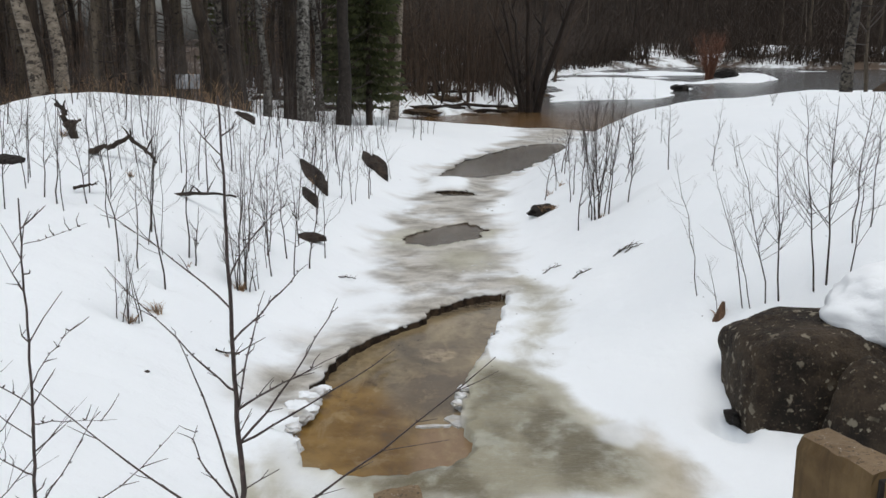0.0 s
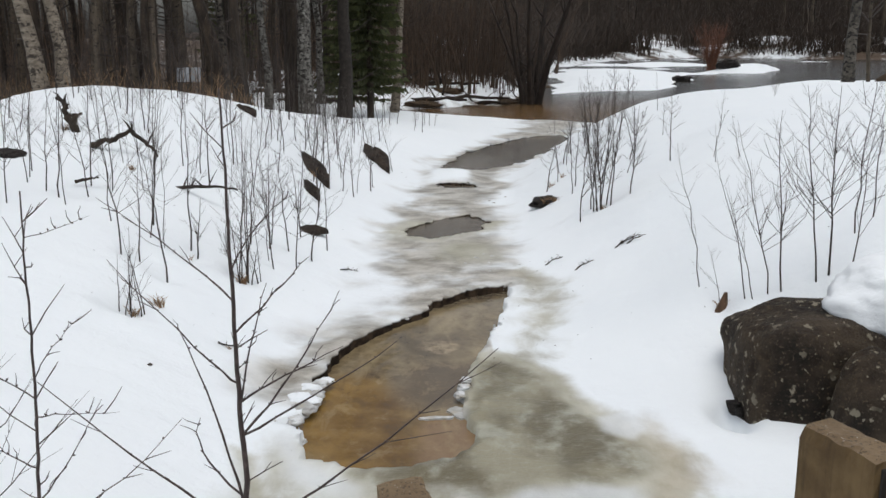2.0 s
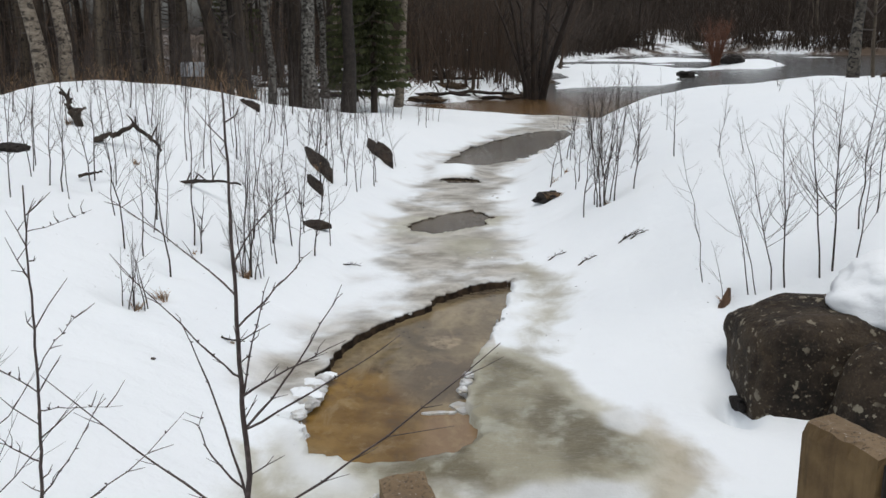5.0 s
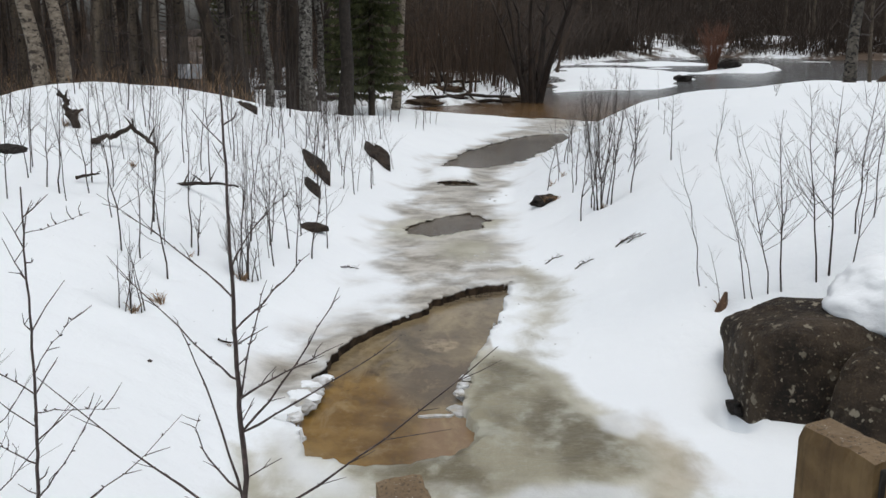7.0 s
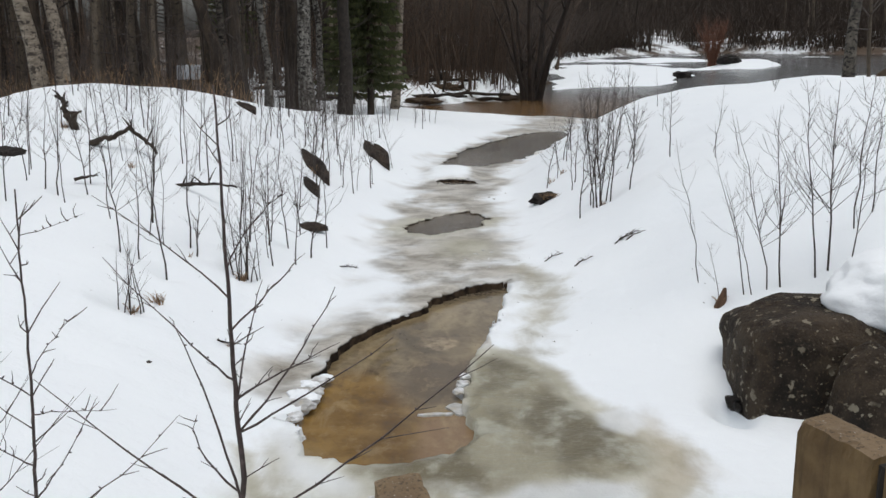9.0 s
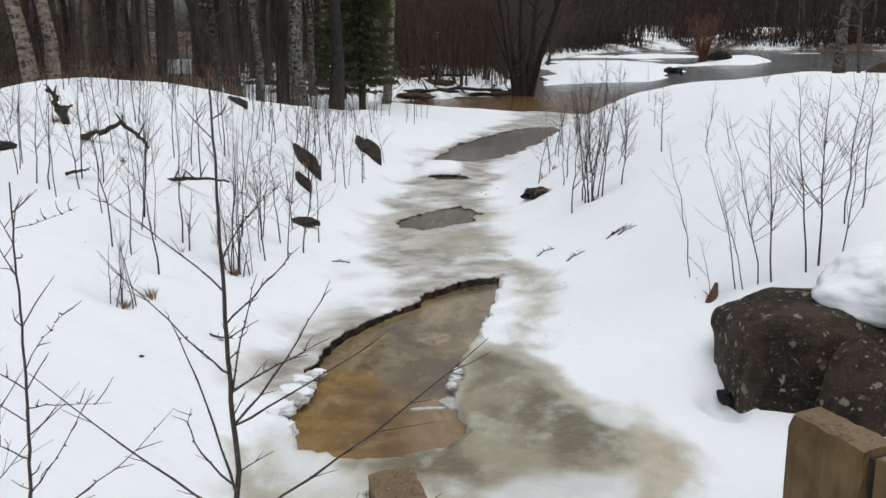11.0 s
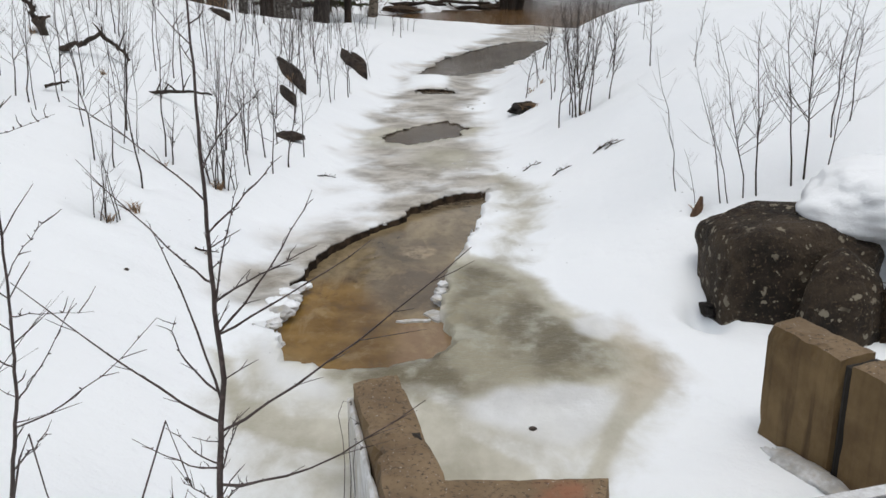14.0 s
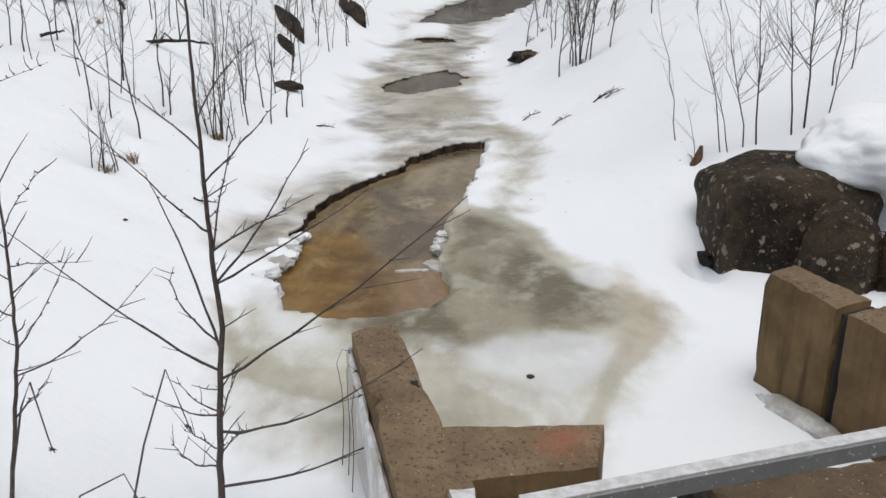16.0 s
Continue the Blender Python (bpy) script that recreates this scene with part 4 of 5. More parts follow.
def stone(x, y, sx, sy, sz, turn, tilt, seed, label, lift=0.0, mat=None):
    def cut(p):
        return Vector((p.x * (1 - 0.12 * abs(p.y)), p.y, math.copysign(abs(p.z) ** 0.7, p.z)))
    bm = lump((sx, sy, sz), 3, seed, 0.5, 1.9, cut)
    bmesh.ops.transform(bm, matrix=pose(x, y, at(x, y) + lift, tilt, 0, turn), verts=bm.verts)
    return tagged(part("stone", bm, mat or EARTH, None, "", False), label, "stone", "stones in the snow")


def bark_slab(x, y, sx, sy, sz, turn, tilt, seed, label, lift=0.0, split=False):
    """A flat broken slab, pointed at both ends, its edge jagged and its face ridged."""
    rng = random.Random(seed)
    bm = bmesh.new()
    n = 18
    ring = []
    for k in range(n):
        a = 2 * math.pi * (k + rng.uniform(-0.3, 0.3)) / n
        u, v = math.sin(a), math.cos(a)
        s = 1 / (abs(u) ** 1.15 + abs(v) ** 1.15) ** 0.87
        ring.append(Vector((u * s * sx * rng.uniform(0.82, 1.15), v * s * sy * rng.uniform(0.95, 1.06), 0)))
    if split:
        ring[1] *= 0.62
    low = [bm.verts.new(p + Vector((0, 0, -sz))) for p in ring]
    rim_ = [bm.verts.new(p * 0.97 + Vector((0, 0, sz * rng.uniform(0.2, 0.6)))) for p in ring]
    face = [bm.verts.new(p * rng.uniform(0.45, 0.6) + Vector((0, 0, sz * rng.uniform(0.5, 1.2)))) for p in ring]
    mid = bm.verts.new((0, 0, sz * 0.9))
    for k in range(n):
        m = (k + 1) % n
        bm.faces.new((low[k], low[m], rim_[m], rim_[k]))
        bm.faces.new((rim_[k], rim_[m], face[m], face[k]))
        bm.faces.new((face[k], face[m], mid))
    bm.faces.new(low[::-1])
    bmesh.ops.recalc_face_normals(bm, faces=bm.faces)
    bmesh.ops.transform(bm, matrix=pose(x, y, at(x, y) + lift, tilt, 0, turn), verts=bm.verts)
    return tagged(part("stone_slab", bm, SLAB, None, "", False), label, "stone", "stones in the snow")


SLAB = make_rock("brown_slab", (0.010, 0.008, 0.006), (0.050, 0.034, 0.024), None)
bark_slab(-2.21, 16.86, 0.20, 0.80, 0.09, 25, 14, 1, "long dark stone slab lying bare on the snow slope", 0.07)
bark_slab(-2.09, 15.41, 0.115, 0.48, 0.07, 23, 12, 2, "narrow dark stone slab beside a longer one on the slope", 0.02)
bark_slab(-1.35, 20.16, 0.23, 0.76, 0.10, 24, 14, 3, "dark split stone slab on the snow bank", 0.08, True)
bark_slab(-1.87, 13.2, 0.33, 0.17, 0.05, 0, 5, 4, "flat dark stone melting out of the snow", 0.01)
bark_slab(-3.7, 18.42, 0.18, 0.42, 0.07, 40, 8, 5, "small dark slab near the top of the bank", 0.02)
stone(1.73, 15.8, 0.24, 0.18, 0.085, 0, 6, 6, "dark tuft-covered stone at the brook's edge", 0.03)
stone(-5.66, 12.52, 0.22, 0.16, 0.07, 10, 6, 7, "flat grey stone poking through the snow", 0.0)


def crumb(x, y, s, name, label, mat, seed):
    bm = lump((s, s * 0.7, s * 0.5), 2, seed, 0.3, 2)
    bmesh.ops.transform(bm, matrix=Matrix.Translation((x, y, at(x, y) + s * 0.3)), verts=bm.verts)
    tagged(part(name, bm, mat), label, "debris")


crumb(0.72, 5.39, 0.028, "bark_chip", "dark bark chip lying on the ice", TWIG, 3)
crumb(-2.37, 7.44, 0.022, "bark_chip", "small dark bark chip lying on snow", TWIG, 4)


# ---------------------------------------------------------------- fallen wood
def dead_branch(name, pts, r, label, seed, forks=3, reach=1.0):
    rng = random.Random(seed)
    t = thing(name, *pts[0])
    base = Vector(pts[0])
    path = [Vector(p) - base for p in pts]
    fine, rad = [], []
    for a, b in zip(path, path[1:]):
        for k in range(4):
            fine.append(a.lerp(b, k / 4) + Vector((rng.uniform(-1, 1), rng.uniform(-1, 1), rng.uniform(-1, 1))) * r * 0.5)
    fine.append(path[-1])
    rad = [r * (1 - 0.65 * i / len(fine)) * rng.uniform(0.85, 1.2) for i in range(len(fine))]
    g = Geo()
    g.tube(fine, rad, 7)
    part("limb", g, DARK_BARK, t)
    for _ in range(forks):
        g = Geo()
        k = rng.randrange(2, len(fine) - 1)
        d = Vector((rng.uniform(-1, 1), rng.uniform(-0.5, 0.5), rng.uniform(0.1, 0.9))) * r * reach * rng.uniform(5, 9)
        g.tube([fine[k], fine[k] + d * 0.5 + Vector((0, 0, r * 0.4)), fine[k] + d], [rad[k] * 0.6, rad[k] * 0.4, rad[k] * 0.15], 5)
        part("fork", g, DARK_BARK, t)
    return tagged(t, label, "dead branch")


def above(x, y, h):
    return (x, y, at(x, y) + h)


dead_branch("dead_branch", [above(-4.76, 13.15, 0.03), above(-4.62, 13.15, 0.12), above(-4.45, 13.2, 0.17), above(-4.27, 13.25, 0.32), above(-4.12, 13.3, 0.22), above(-3.96, 13.2, 0.20), above(-3.88, 13.2, 0.10)], 0.042, "crooked grey dead branch sticking out of the snow", 1)
dead_branch("dead_branch", [above(-5.19, 13.8, -0.05), above(-5.28, 13.9, 0.10), above(-5.38, 14.0, 0.20), above(-5.45, 14.0, 0.34), above(-5.52, 14.0, 0.42)], 0.062, "broken dark stump leaning on the snow mound", 2, 6, 0.45)
dead_branch("dead_branch", [(-3.62, 12.5, 1.02), (-3.3, 12.55, 1.02), (-2.95, 12.5, 1.03), (-2.66, 12.5, 0.99)], 0.03, "thin dark stick lying across the stems", 3, 4)
dead_branch("dead_branch", [above(-4.35, 11.4, 0.05), above(-4.2, 11.4, 0.10), above(-4.08, 11.4, 0.12)], 0.022, "short dark twig in the snow", 4, 1)
for k, (x, y) in enumerate(((2.28, 11.82), (-1.18, 11.88), (1.75, 11.6), (-1.97, 8.51), (1.45, 12.2), (2.36, 11.86), (2.42, 11.78))):
    dead_branch("twig", [above(x - 0.1, y, 0.0), above(x, y + 0.03, 0.03), above(x + 0.13, y - 0.03, 0.05)], 0.010, "thin brown twig lying on the snow", 20 + k, 7)


# ---------------------------------------------------------------- saplings
def sapling(x, y, height, lean, r, branches, seed, spread_out=0.45, group="saplings on the banks", label="thin bare sapling standing in the snow", mat=None, lift=0.0):
    rng = random.Random(seed)
    mat = mat or TWIG
    t = thing("sapling", x, y, at(x, y) + lift - 0.03)
    n = 7
    pts = []
    for i in range(n + 1):
        k = i / n
        pts.append(Vector((lean[0] * k ** 1.3 + rng.uniform(-1, 1) * 0.012 * height * (0 < i), lean[1] * k + rng.uniform(-1, 1) * 0.012 * height * (0 < i), height * k)))
    rad = [0.98 * r * (1 - 0.82 * i / n) for i in range(n + 1)]
    g = Geo()
    g.tube(pts, rad, 5)
    part("stem", g, mat, t)
    for b in range(int(branches * 1.9)):
        g = Geo()
        k = rng.uniform(0.26, 0.95)
        f = k * n
        i = min(int(f), n - 1)
        p = pts[i].lerp(pts[i + 1], f - i)
        rr = rad[i] * 0.42
        w = rng.uniform(0, 2 * math.pi)
        length = height * spread_out * 0.8 * (1.06 - k) * rng.uniform(0.5, 1.25) + 0.05
        d = Vector((math.cos(w), math.sin(w) * 0.9, rng.uniform(0.5, 1.7))).normalized() * length
        mid = p + d * 0.5 + Vector((0, 0, -0.04 * length)) + Vector((rng.uniform(-1, 1), rng.uniform(-1, 1), rng.uniform(-0.5, 0.5))) * 0.10 * length
        tip = p + d + Vector((0, 0, 0.10 * length))
        g.tube([p, mid, tip], [rr, rr * 0.7, rr * 0.25], 4)
        for s in range(rng.randint(2, 4)):
            q = mid.lerp(tip, rng.uniform(0, 0.7)) if s else p.lerp(mid, rng.uniform(0.4, 1))
            e = Vector((d.x + rng.uniform(-0.5, 0.5) * length, d.y + rng.uniform(-0.5, 0.5) * length, d.z * rng.uniform(0.8, 1.5))) * rng.uniform(0.22, 0.45)
            g.tube([q, q + e], [rr * 0.5, rr * 0.18], 3)
        part("branch", g, mat, t)
    return tagged(t, label, "sapling", group)


def tall_sapling(stem, rad, rows, seed, label):
    """A near sapling: its stem, and each branch a part with its own side shoots and buds."""
    rng = random.Random(seed)
    base = Vector(stem[0])
    t = thing("sapling", *base)
    pts = [Vector(p) - base for p in stem]
    fine, fr = [], []
    for i in range(len(pts) - 1):
        for k in range(5):
            f = (i + k / 5) / (len(pts) - 1)
            fine.append(pts[i].lerp(pts[i + 1], k / 5) + Vector((rng.uniform(-1, 1), rng.uniform(-1, 1), 0)) * 0.004)
            fr.append(rad[0] + (rad[1] - rad[0]) * f ** 0.9)
    fine.append(pts[-1])
    fr.append(rad[1])
    g = Geo()
    g.tube(fine, fr, 8)
    part("stem", g, NEAR_TWIG, t)
    for _ in range(16):
        i = rng.randrange(3, len(fine) - 2)
        w, l = rng.uniform(0, 6.28), rng.uniform(0.05, 0.20)
        d = Vector((math.cos(w), math.sin(w) * 0.6, rng.uniform(0.3, 1.3))) * l
        g = Geo()
        mid = fine[i] + d * 0.5 + Vector((rng.uniform(-1, 1), 0, rng.uniform(-1, 1))) * 0.012
        g.tube([fine[i], mid, fine[i] + d], [0.0036, 0.0028, 0.0014], 4)
        g.tube([mid, mid + Vector((d.z * 0.3, 0, d.z * 0.4))], [0.0024, 0.001], 4)
        part("shoot", g, NEAR_TWIG, t)
    for z, dx, dy, dz, mx, mz in rows:
        i = min(range(len(fine)), key=lambda j: abs(fine[j].z + base.z - z))
        p = fine[i].copy()
        p.z = z - base.z
        d = Vector((dx, dy, dz))
        m = Vector((mx, 0, mz))
        r0 = min(fr[i] * 0.5, 0.003 + 0.0055 * d.length)
        g, shoots = Geo(), []
        line = []
        for k in range(9):
            u = k / 8
            line.append(p + d * u + m * (4 * u * (1 - u)) + Vector((rng.uniform(-1, 1), rng.uniform(-1, 1), rng.uniform(-1, 1))) * 0.006 * (0 < k))
        g.tube(line, [r0 * (1 - 0.75 * k / 8) * (1.15 if k % 2 else 0.95) for k in range(9)], 6)
        for k in range(2, 8):
            if rng.random() < 0.68:
                e = Vector((d.x * 0.25 + rng.uniform(-0.10, 0.10), rng.uniform(-0.1, 0.1), rng.uniform(0.05, 0.16))) * rng.uniform(0.3, 0.85)
                twig = Geo()
                shoots.append(twig)
                twig.tube([line[k], line[k] + e * 0.5 + Vector((rng.uniform(-1, 1), 0, 0)) * 0.01, line[k] + e], [0.0028, 0.0022, 0.0012], 4)
            b = line[k] + Vector((rng.uniform(-1, 1), 0, rng.uniform(0, 1))) * 0.008
            g.tube([line[k], b, b + (b - line[k]) * 0.8], [0.003, 0.0045, 0.001], 4)
        ob = part("branch", g, NEAR_TWIG, t)
        for twig in shoots:
            part("shoot", twig, NEAR_TWIG, ob)
    return tagged(t, label, "sapling")


tall_sapling([(-0.975, 4.05, -0.03), (-0.944, 4.05, 0.471), (-0.885, 4.05, 1.011), (-0.903, 4.05, 1.447), (-0.908, 4.05, 1.941), (-0.909, 4.05, 2.362), (-0.921, 4.05, 2.78)], (0.019, 0.004), [
    (1.86, -0.64, 0.20, 0.42, 0.05, -0.01), (1.48, -0.55, 0.01, 0.56, 0.09, -0.11), (0.87, -0.25, -0.03, 0.88, 0.01, 0.05), (0.79, -0.89, 0.02, 0.70, 0.06, -0.09),
    (0.93, -0.20, 0.08, 0.36, -0.09, 0.03), (0.56, -0.36, -0.12, 0.21, 0.06, -0.06), (0.57, -0.21, 0.08, 0.15, -0.02, -0.03), (0.26, -0.21, -0.06, 0.21, -0.03, -0.05),
    (0.36, -0.16, -0.06, 0.17, -0.01, -0.01), (1.71, 0.33, 0.12, 0.33, 0.00, 0.00), (1.39, 0.47, -0.01, 0.27, -0.02, 0.00), (1.23, 0.45, 0.08, 0.66, 0.02, -0.02),
    (1.23, 0.71, -0.01, 0.45, -0.02, -0.03), (1.35, 0.14, 0.03, 0.59, -0.01, 0.00), (0.74, 1.17, -0.08, 0.93, -0.07, -0.10), (0.46, 0.98, 0.03, 0.42, -0.05, -0.13),
    (0.14, 0.84, 0.09, 0.24, 0.03, -0.05), (0.48, 0.11, 0.01, 0.35, 0.00, 0.01), (0.33, 0.14, 0.06, 0.09, 0.01, 0.04), (1.99, 0.29, -0.02, 0.35, -0.02, 0.03)], 5, "tall slender bare sapling with dark bark and long branches")
tall_sapling([(-1.88, 3.8, at(-1.88, 3.8) - 0.03), (-1.78, 3.8, 0.75), (-1.726, 3.8, 1.055), (-1.702, 3.8, 1.366), (-1.689, 3.8, 1.717), (-1.683, 3.8, 2.078), (-1.676, 3.8, 2.39)], (0.011, 0.003), [
    (0.91, 0.65, 0.05, 0.49, -0.02, -0.08), (1.04, 0.40, -0.24, 0.56, -0.03, -0.07), (1.43, 0.34, 0.03, 0.01, -0.06, 0.00), (0.70, 0.23, -0.12, 0.24, 0.02, 0.03), (1.60, 0.23, -0.04, 0.29, -0.02, -0.00),
    (1.51, -0.28, -0.11, 0.24, 0.01, 0.00), (1.20, -0.27, 0.10, 0.07, 0.00, -0.00), (2.2, 0.25, 0.05, 0.08, 0.0, -0.01)], 9, "slim bare sapling with crooked side twigs")

# the right bank's row of saplings behind the boulder
for k, (x, y, h, lx, r, n) in enumerate(((2.53, 9.12, 1.43, -0.28, 0.008, 6), (2.66, 8.80, 0.65, -0.15, 0.006, 4), (2.86, 8.74, 1.37, -0.34, 0.009, 7), (2.92, 8.70, 1.08, -0.31, 0.008, 6),
                                         (3.06, 8.71, 1.64, -0.38, 0.010, 10), (3.18, 8.70, 1.71, -0.11, 0.013, 13), (3.48, 8.65, 1.83, -0.22, 0.013, 14), (3.59, 8.65, 1.75, -0.02, 0.015, 15),
                                         (3.72, 8.5, 1.5, 0.15, 0.010, 9), (3.95, 9.0, 1.6, 0.1, 0.011, 10), (4.2, 9.2, 1.4, 0.05, 0.010, 9))):
    sapling(x, y, h, (lx, 0.05), r * 0.78, n, 40 + k, 0.62, label="slender bare alder sapling by the boulder")
# the clump over the brook's right edge
rng = random.Random(12)
for k, (x, y) in enumerate(((2.74, 13.8), (2.38, 13.99), (2.30, 14.05), (2.45, 14.1), (2.0, 13.58), (2.24, 14.18), (3.52, 14.72), (2.36, 18.5), (1.85, 16.7), (2.56, 19.3), (2.9, 19.4))):
    sapling(x, y, rng.uniform(1.0, 1.6), (rng.uniform(-0.3, 0.3), 0), 0.011, 9, 70 + k, 0.4)
for k in range(34):
    x, y = rng.uniform(1.9, 3.3), rng.uniform(15, 23)
    x += 0.16 * (y - 16)
    sapling(x, y, rng.uniform(0.7, 1.45), (rng.uniform(-0.35, 0.35), rng.uniform(-0.1, 0.1)), rng.uniform(0.007, 0.011), rng.randint(5, 9), 100 + k, 0.4)
# the left bank
for k, (x, y, h) in enumerate(((-4.52, 10.92, 1.1), (-4.32, 10.77, 1.2), (-4.12, 11.14, 1.3), (-3.28, 10.78, 1.45), (-3.17, 13.08, 1.35), (-4.19, 11.44, 1.4), (-3.3, 9.69, 1.73), (-2.79, 10.49, 1.85),
                               (-2.32, 10.93, 1.4), (-2.79, 9.51, 1.4), (-2.70, 10.4, 0.7), (-3.14, 9.78, 1.1), (-2.22, 10.39, 1.5), (-2.15, 10.42, 1.2), (-1.91, 11.79, 1.3), (-1.62, 11.72, 0.9),
                               (-2.11, 11.57, 1.2), (-1.5, 16.36, 1.0), (-1.7, 16.46, 0.9), (-1.27, 17.25, 1.2), (-3.36, 13.38, 1.4), (-5.07, 11.88, 1.2), (-1.95, 10.9, 1.25), (-1.75, 11.3, 1.1))):
    sapling(x, y, h, (rng.uniform(-0.15, 0.15), rng.uniform(-0.1, 0.1)), rng.uniform(0.008, 0.012), rng.randint(6, 11), 200 + k, 0.45)
for k in range(7):
    sapling(-2.87 + rng.uniform(-0.12, 0.12), 8.59 + rng.uniform(-0.08, 0.08), rng.uniform(0.4, 1.1), (rng.uniform(-0.2, 0.2), 0), 0.007, 3, 240 + k, 0.4, label="bare shoots rising from one stool in a melt hollow")
for k in range(7):
    sapling(-2.2 + rng.uniform(-0.16, 0.16), 10.4 + rng.uniform(-0.06, 0.06), rng.uniform(0.4, 1.7), (rng.uniform(-0.25, 0.25), 0), 0.009, 4, 260 + k, 0.4, label="bare shoots rising from one stool in a melt hollow")
for k in range(5):
    sapling(2.36 + rng.uniform(-0.16, 0.16), 14.0 + rng.uniform(-0.1, 0.1), rng.uniform(1.2, 2.1), (rng.uniform(-0.25, 0.25), 0), 0.012, 7, 280 + k, 0.4, label="bare shoots rising from one stool in a melt hollow")
for k in range(100):
    y = rng.uniform(10.2, 20)
    x = float(np.interp(y, LEFT_Y, LEFT_X)) - rng.uniform(0.5, 5.6)
    sapling(x, y, rng.uniform(0.9, 2.1), (rng.uniform(-0.25, 0.25), rng.uniform(-0.1, 0.1)), rng.uniform(0.005, 0.010), rng.randint(6, 12), 1300 + k, 0.55)
for k in range(40):
    y = rng.uniform(20, 29)
    x = float(np.interp(y, LEFT_Y, LEFT_X)) - rng.uniform(1.2, 5.0)
    sapling(x, y, rng.uniform(0.6, 1.2), (rng.uniform(-0.15, 0.15), 0), rng.uniform(0.007, 0.011), rng.randint(3, 6), 1500 + k, 0.35)
for k in range(14):
    x, y = rng.uniform(3.5, 8), rng.uniform(12, 20)
    sapling(x, y, rng.uniform(0.3, 0.8), (rng.uniform(-0.15, 0.15), 0), 0.006, rng.randint(2, 6), 460 + k, 0.5)


def grass_tuft(x, y, h, n, seed, mat=None):
    rng = random.Random(seed)
    g = Geo()
    for _ in range(n):
        w, l = rng.uniform(0, 6.28), rng.uniform(0.3, 1) * h
        d = Vector((math.cos(w) * 0.45, math.sin(w) * 0.45, 1)) * l
        b = Vector((rng.uniform(-1, 1), rng.uniform(-1, 1), 0)) * h * 0.25
        g.tube([b, b + d * 0.6, b + d + Vector((d.x, d.y, -0.3 * l)) * 0.4], [0.004, 0.003, 0.001], 3)
    ob = part("grass_tuft", g, mat or DRY_GRASS)
    ob.matrix_world = pose(x, y, at(x, y) - 0.02)
    tagged(ob, "dry brown grass tuft sticking out of the snow", "grass tuft", "grass tufts")


for k, (x, y, h, n) in enumerate(((-2.70, 8.89, 0.18, 40), (-2.87, 8.62, 0.14, 34), (2.66, 8.82, 0.12, 34), (-2.2, 10.35, 0.16, 50), (-1.97, 8.53, 0.08, 12), (1.73, 15.7, 0.20, 70), (1.88, 15.65, 0.14, 30), (1.97, 17.0, 0.18, 18),
                                  (2.2, 17.3, 0.15, 16), (2.4, 13.95, 0.12, 14), (-4.03, 12.54, 0.14, 18), (3.4, 6.85, 0.22, 30), (3.55, 6.9, 0.25, 30), (-2.2, 16.5, 0.2, 20), (-5.4, 13.9, 0.2, 24), (-2.76, 10.3, 0.1, 12))):
    grass_tuft(x, y, h, n, 500 + k)


def bent_stem(pts, label, seed, r=0.006, head=7):
    """A dead stalk, snapped over, with its withered head."""
    rng = random.Random(seed)
    base = Vector(pts[0])
    t = thing("dead_stalk", *base)
    g = Geo()
    line = [Vector(p) - base for p in pts]
    g.tube(line, [r * (1 - 0.66 * i / len(line)) for i in range(len(line))], 5)
    part("stalk", g, NEAR_TWIG, t)
    g = Geo()
    for _ in range(head):
        d = Vector((rng.uniform(-1, 1), rng.uniform(-1, 1), rng.uniform(-1, 0.3))) * 0.008 * r / 0.0016
        g.tube([line[-1], line[-1] + d * 0.6, line[-1] + d], [0.003, 0.004, 0.001], 4)
    part("withered_head", g, TWIG, t)
    tagged(t, label, "dead stalk", "dead stalks")


bent_stem([(-1.40, 3.95, at(-1.4, 3.95) - 0.05), (-1.30, 4.0, 0.42), (-1.17, 4.05, 0.80), (-1.10, 4.0, 0.62), (-1.06, 3.95, 0.55)], "snapped dead stalk bent over the snow", 1)
bent_stem([(-1.62, 3.85, at(-1.62, 3.85) - 0.05), (-1.58, 3.85, 0.24), (-1.36, 3.85, 0.36), (-1.31, 3.85, 0.22)], "dead stalk folded over at half height", 2)
bent_stem([(-1.90, 3.82, at(-1.9, 3.82) - 0.05), (-1.78, 3.85, 0.72), (-1.72, 3.85, 0.85), (-1.68, 3.85, 0.55), (-1.67, 3.85, 0.50)], "dead flower stalk with a drooping withered head", 3)
sapling(-2.12, 3.9, 2.0, (0.02, 0.05), 0.010, 7, 2001, 0.46, label="bare sapling with sparse side twigs")
sapling(-2.35, 4.4, 2.1, (-0.1, 0.05), 0.010, 6, 2002, 0.46, label="bare sapling with sparse side twigs")
stone(15.05, 61.2, 0.6, 0.45, 0.35, 0, 0, 51, "dark rock on the edge of the river ice", 0.1)
stone(21.95, 74.8, 0.9, 0.5, 0.40, 0, 0, 52, "dark rock on a small snowy river island", 0.2)
for k, (x, y) in enumerate(((-0.40, 4.45), (-0.36, 4.35), (-0.33, 4.2))):
    bent_stem([(x, y, -0.03), (x + 0.012, y + 0.02, 0.15), (x + 0.018, y + 0.03, 0.30), (x + 0.012, y + 0.04, 0.45), (x - 0.01 + 0.02 * k, y + 0.06, 0.58), (x + 0.02, y + 0.06, 0.66 - 0.04 * k), (x + 0.06, y + 0.04, 0.66 - 0.06 * k)], "thin withered stalk beside the concrete wall", 30 + k, 0.0028, 4)
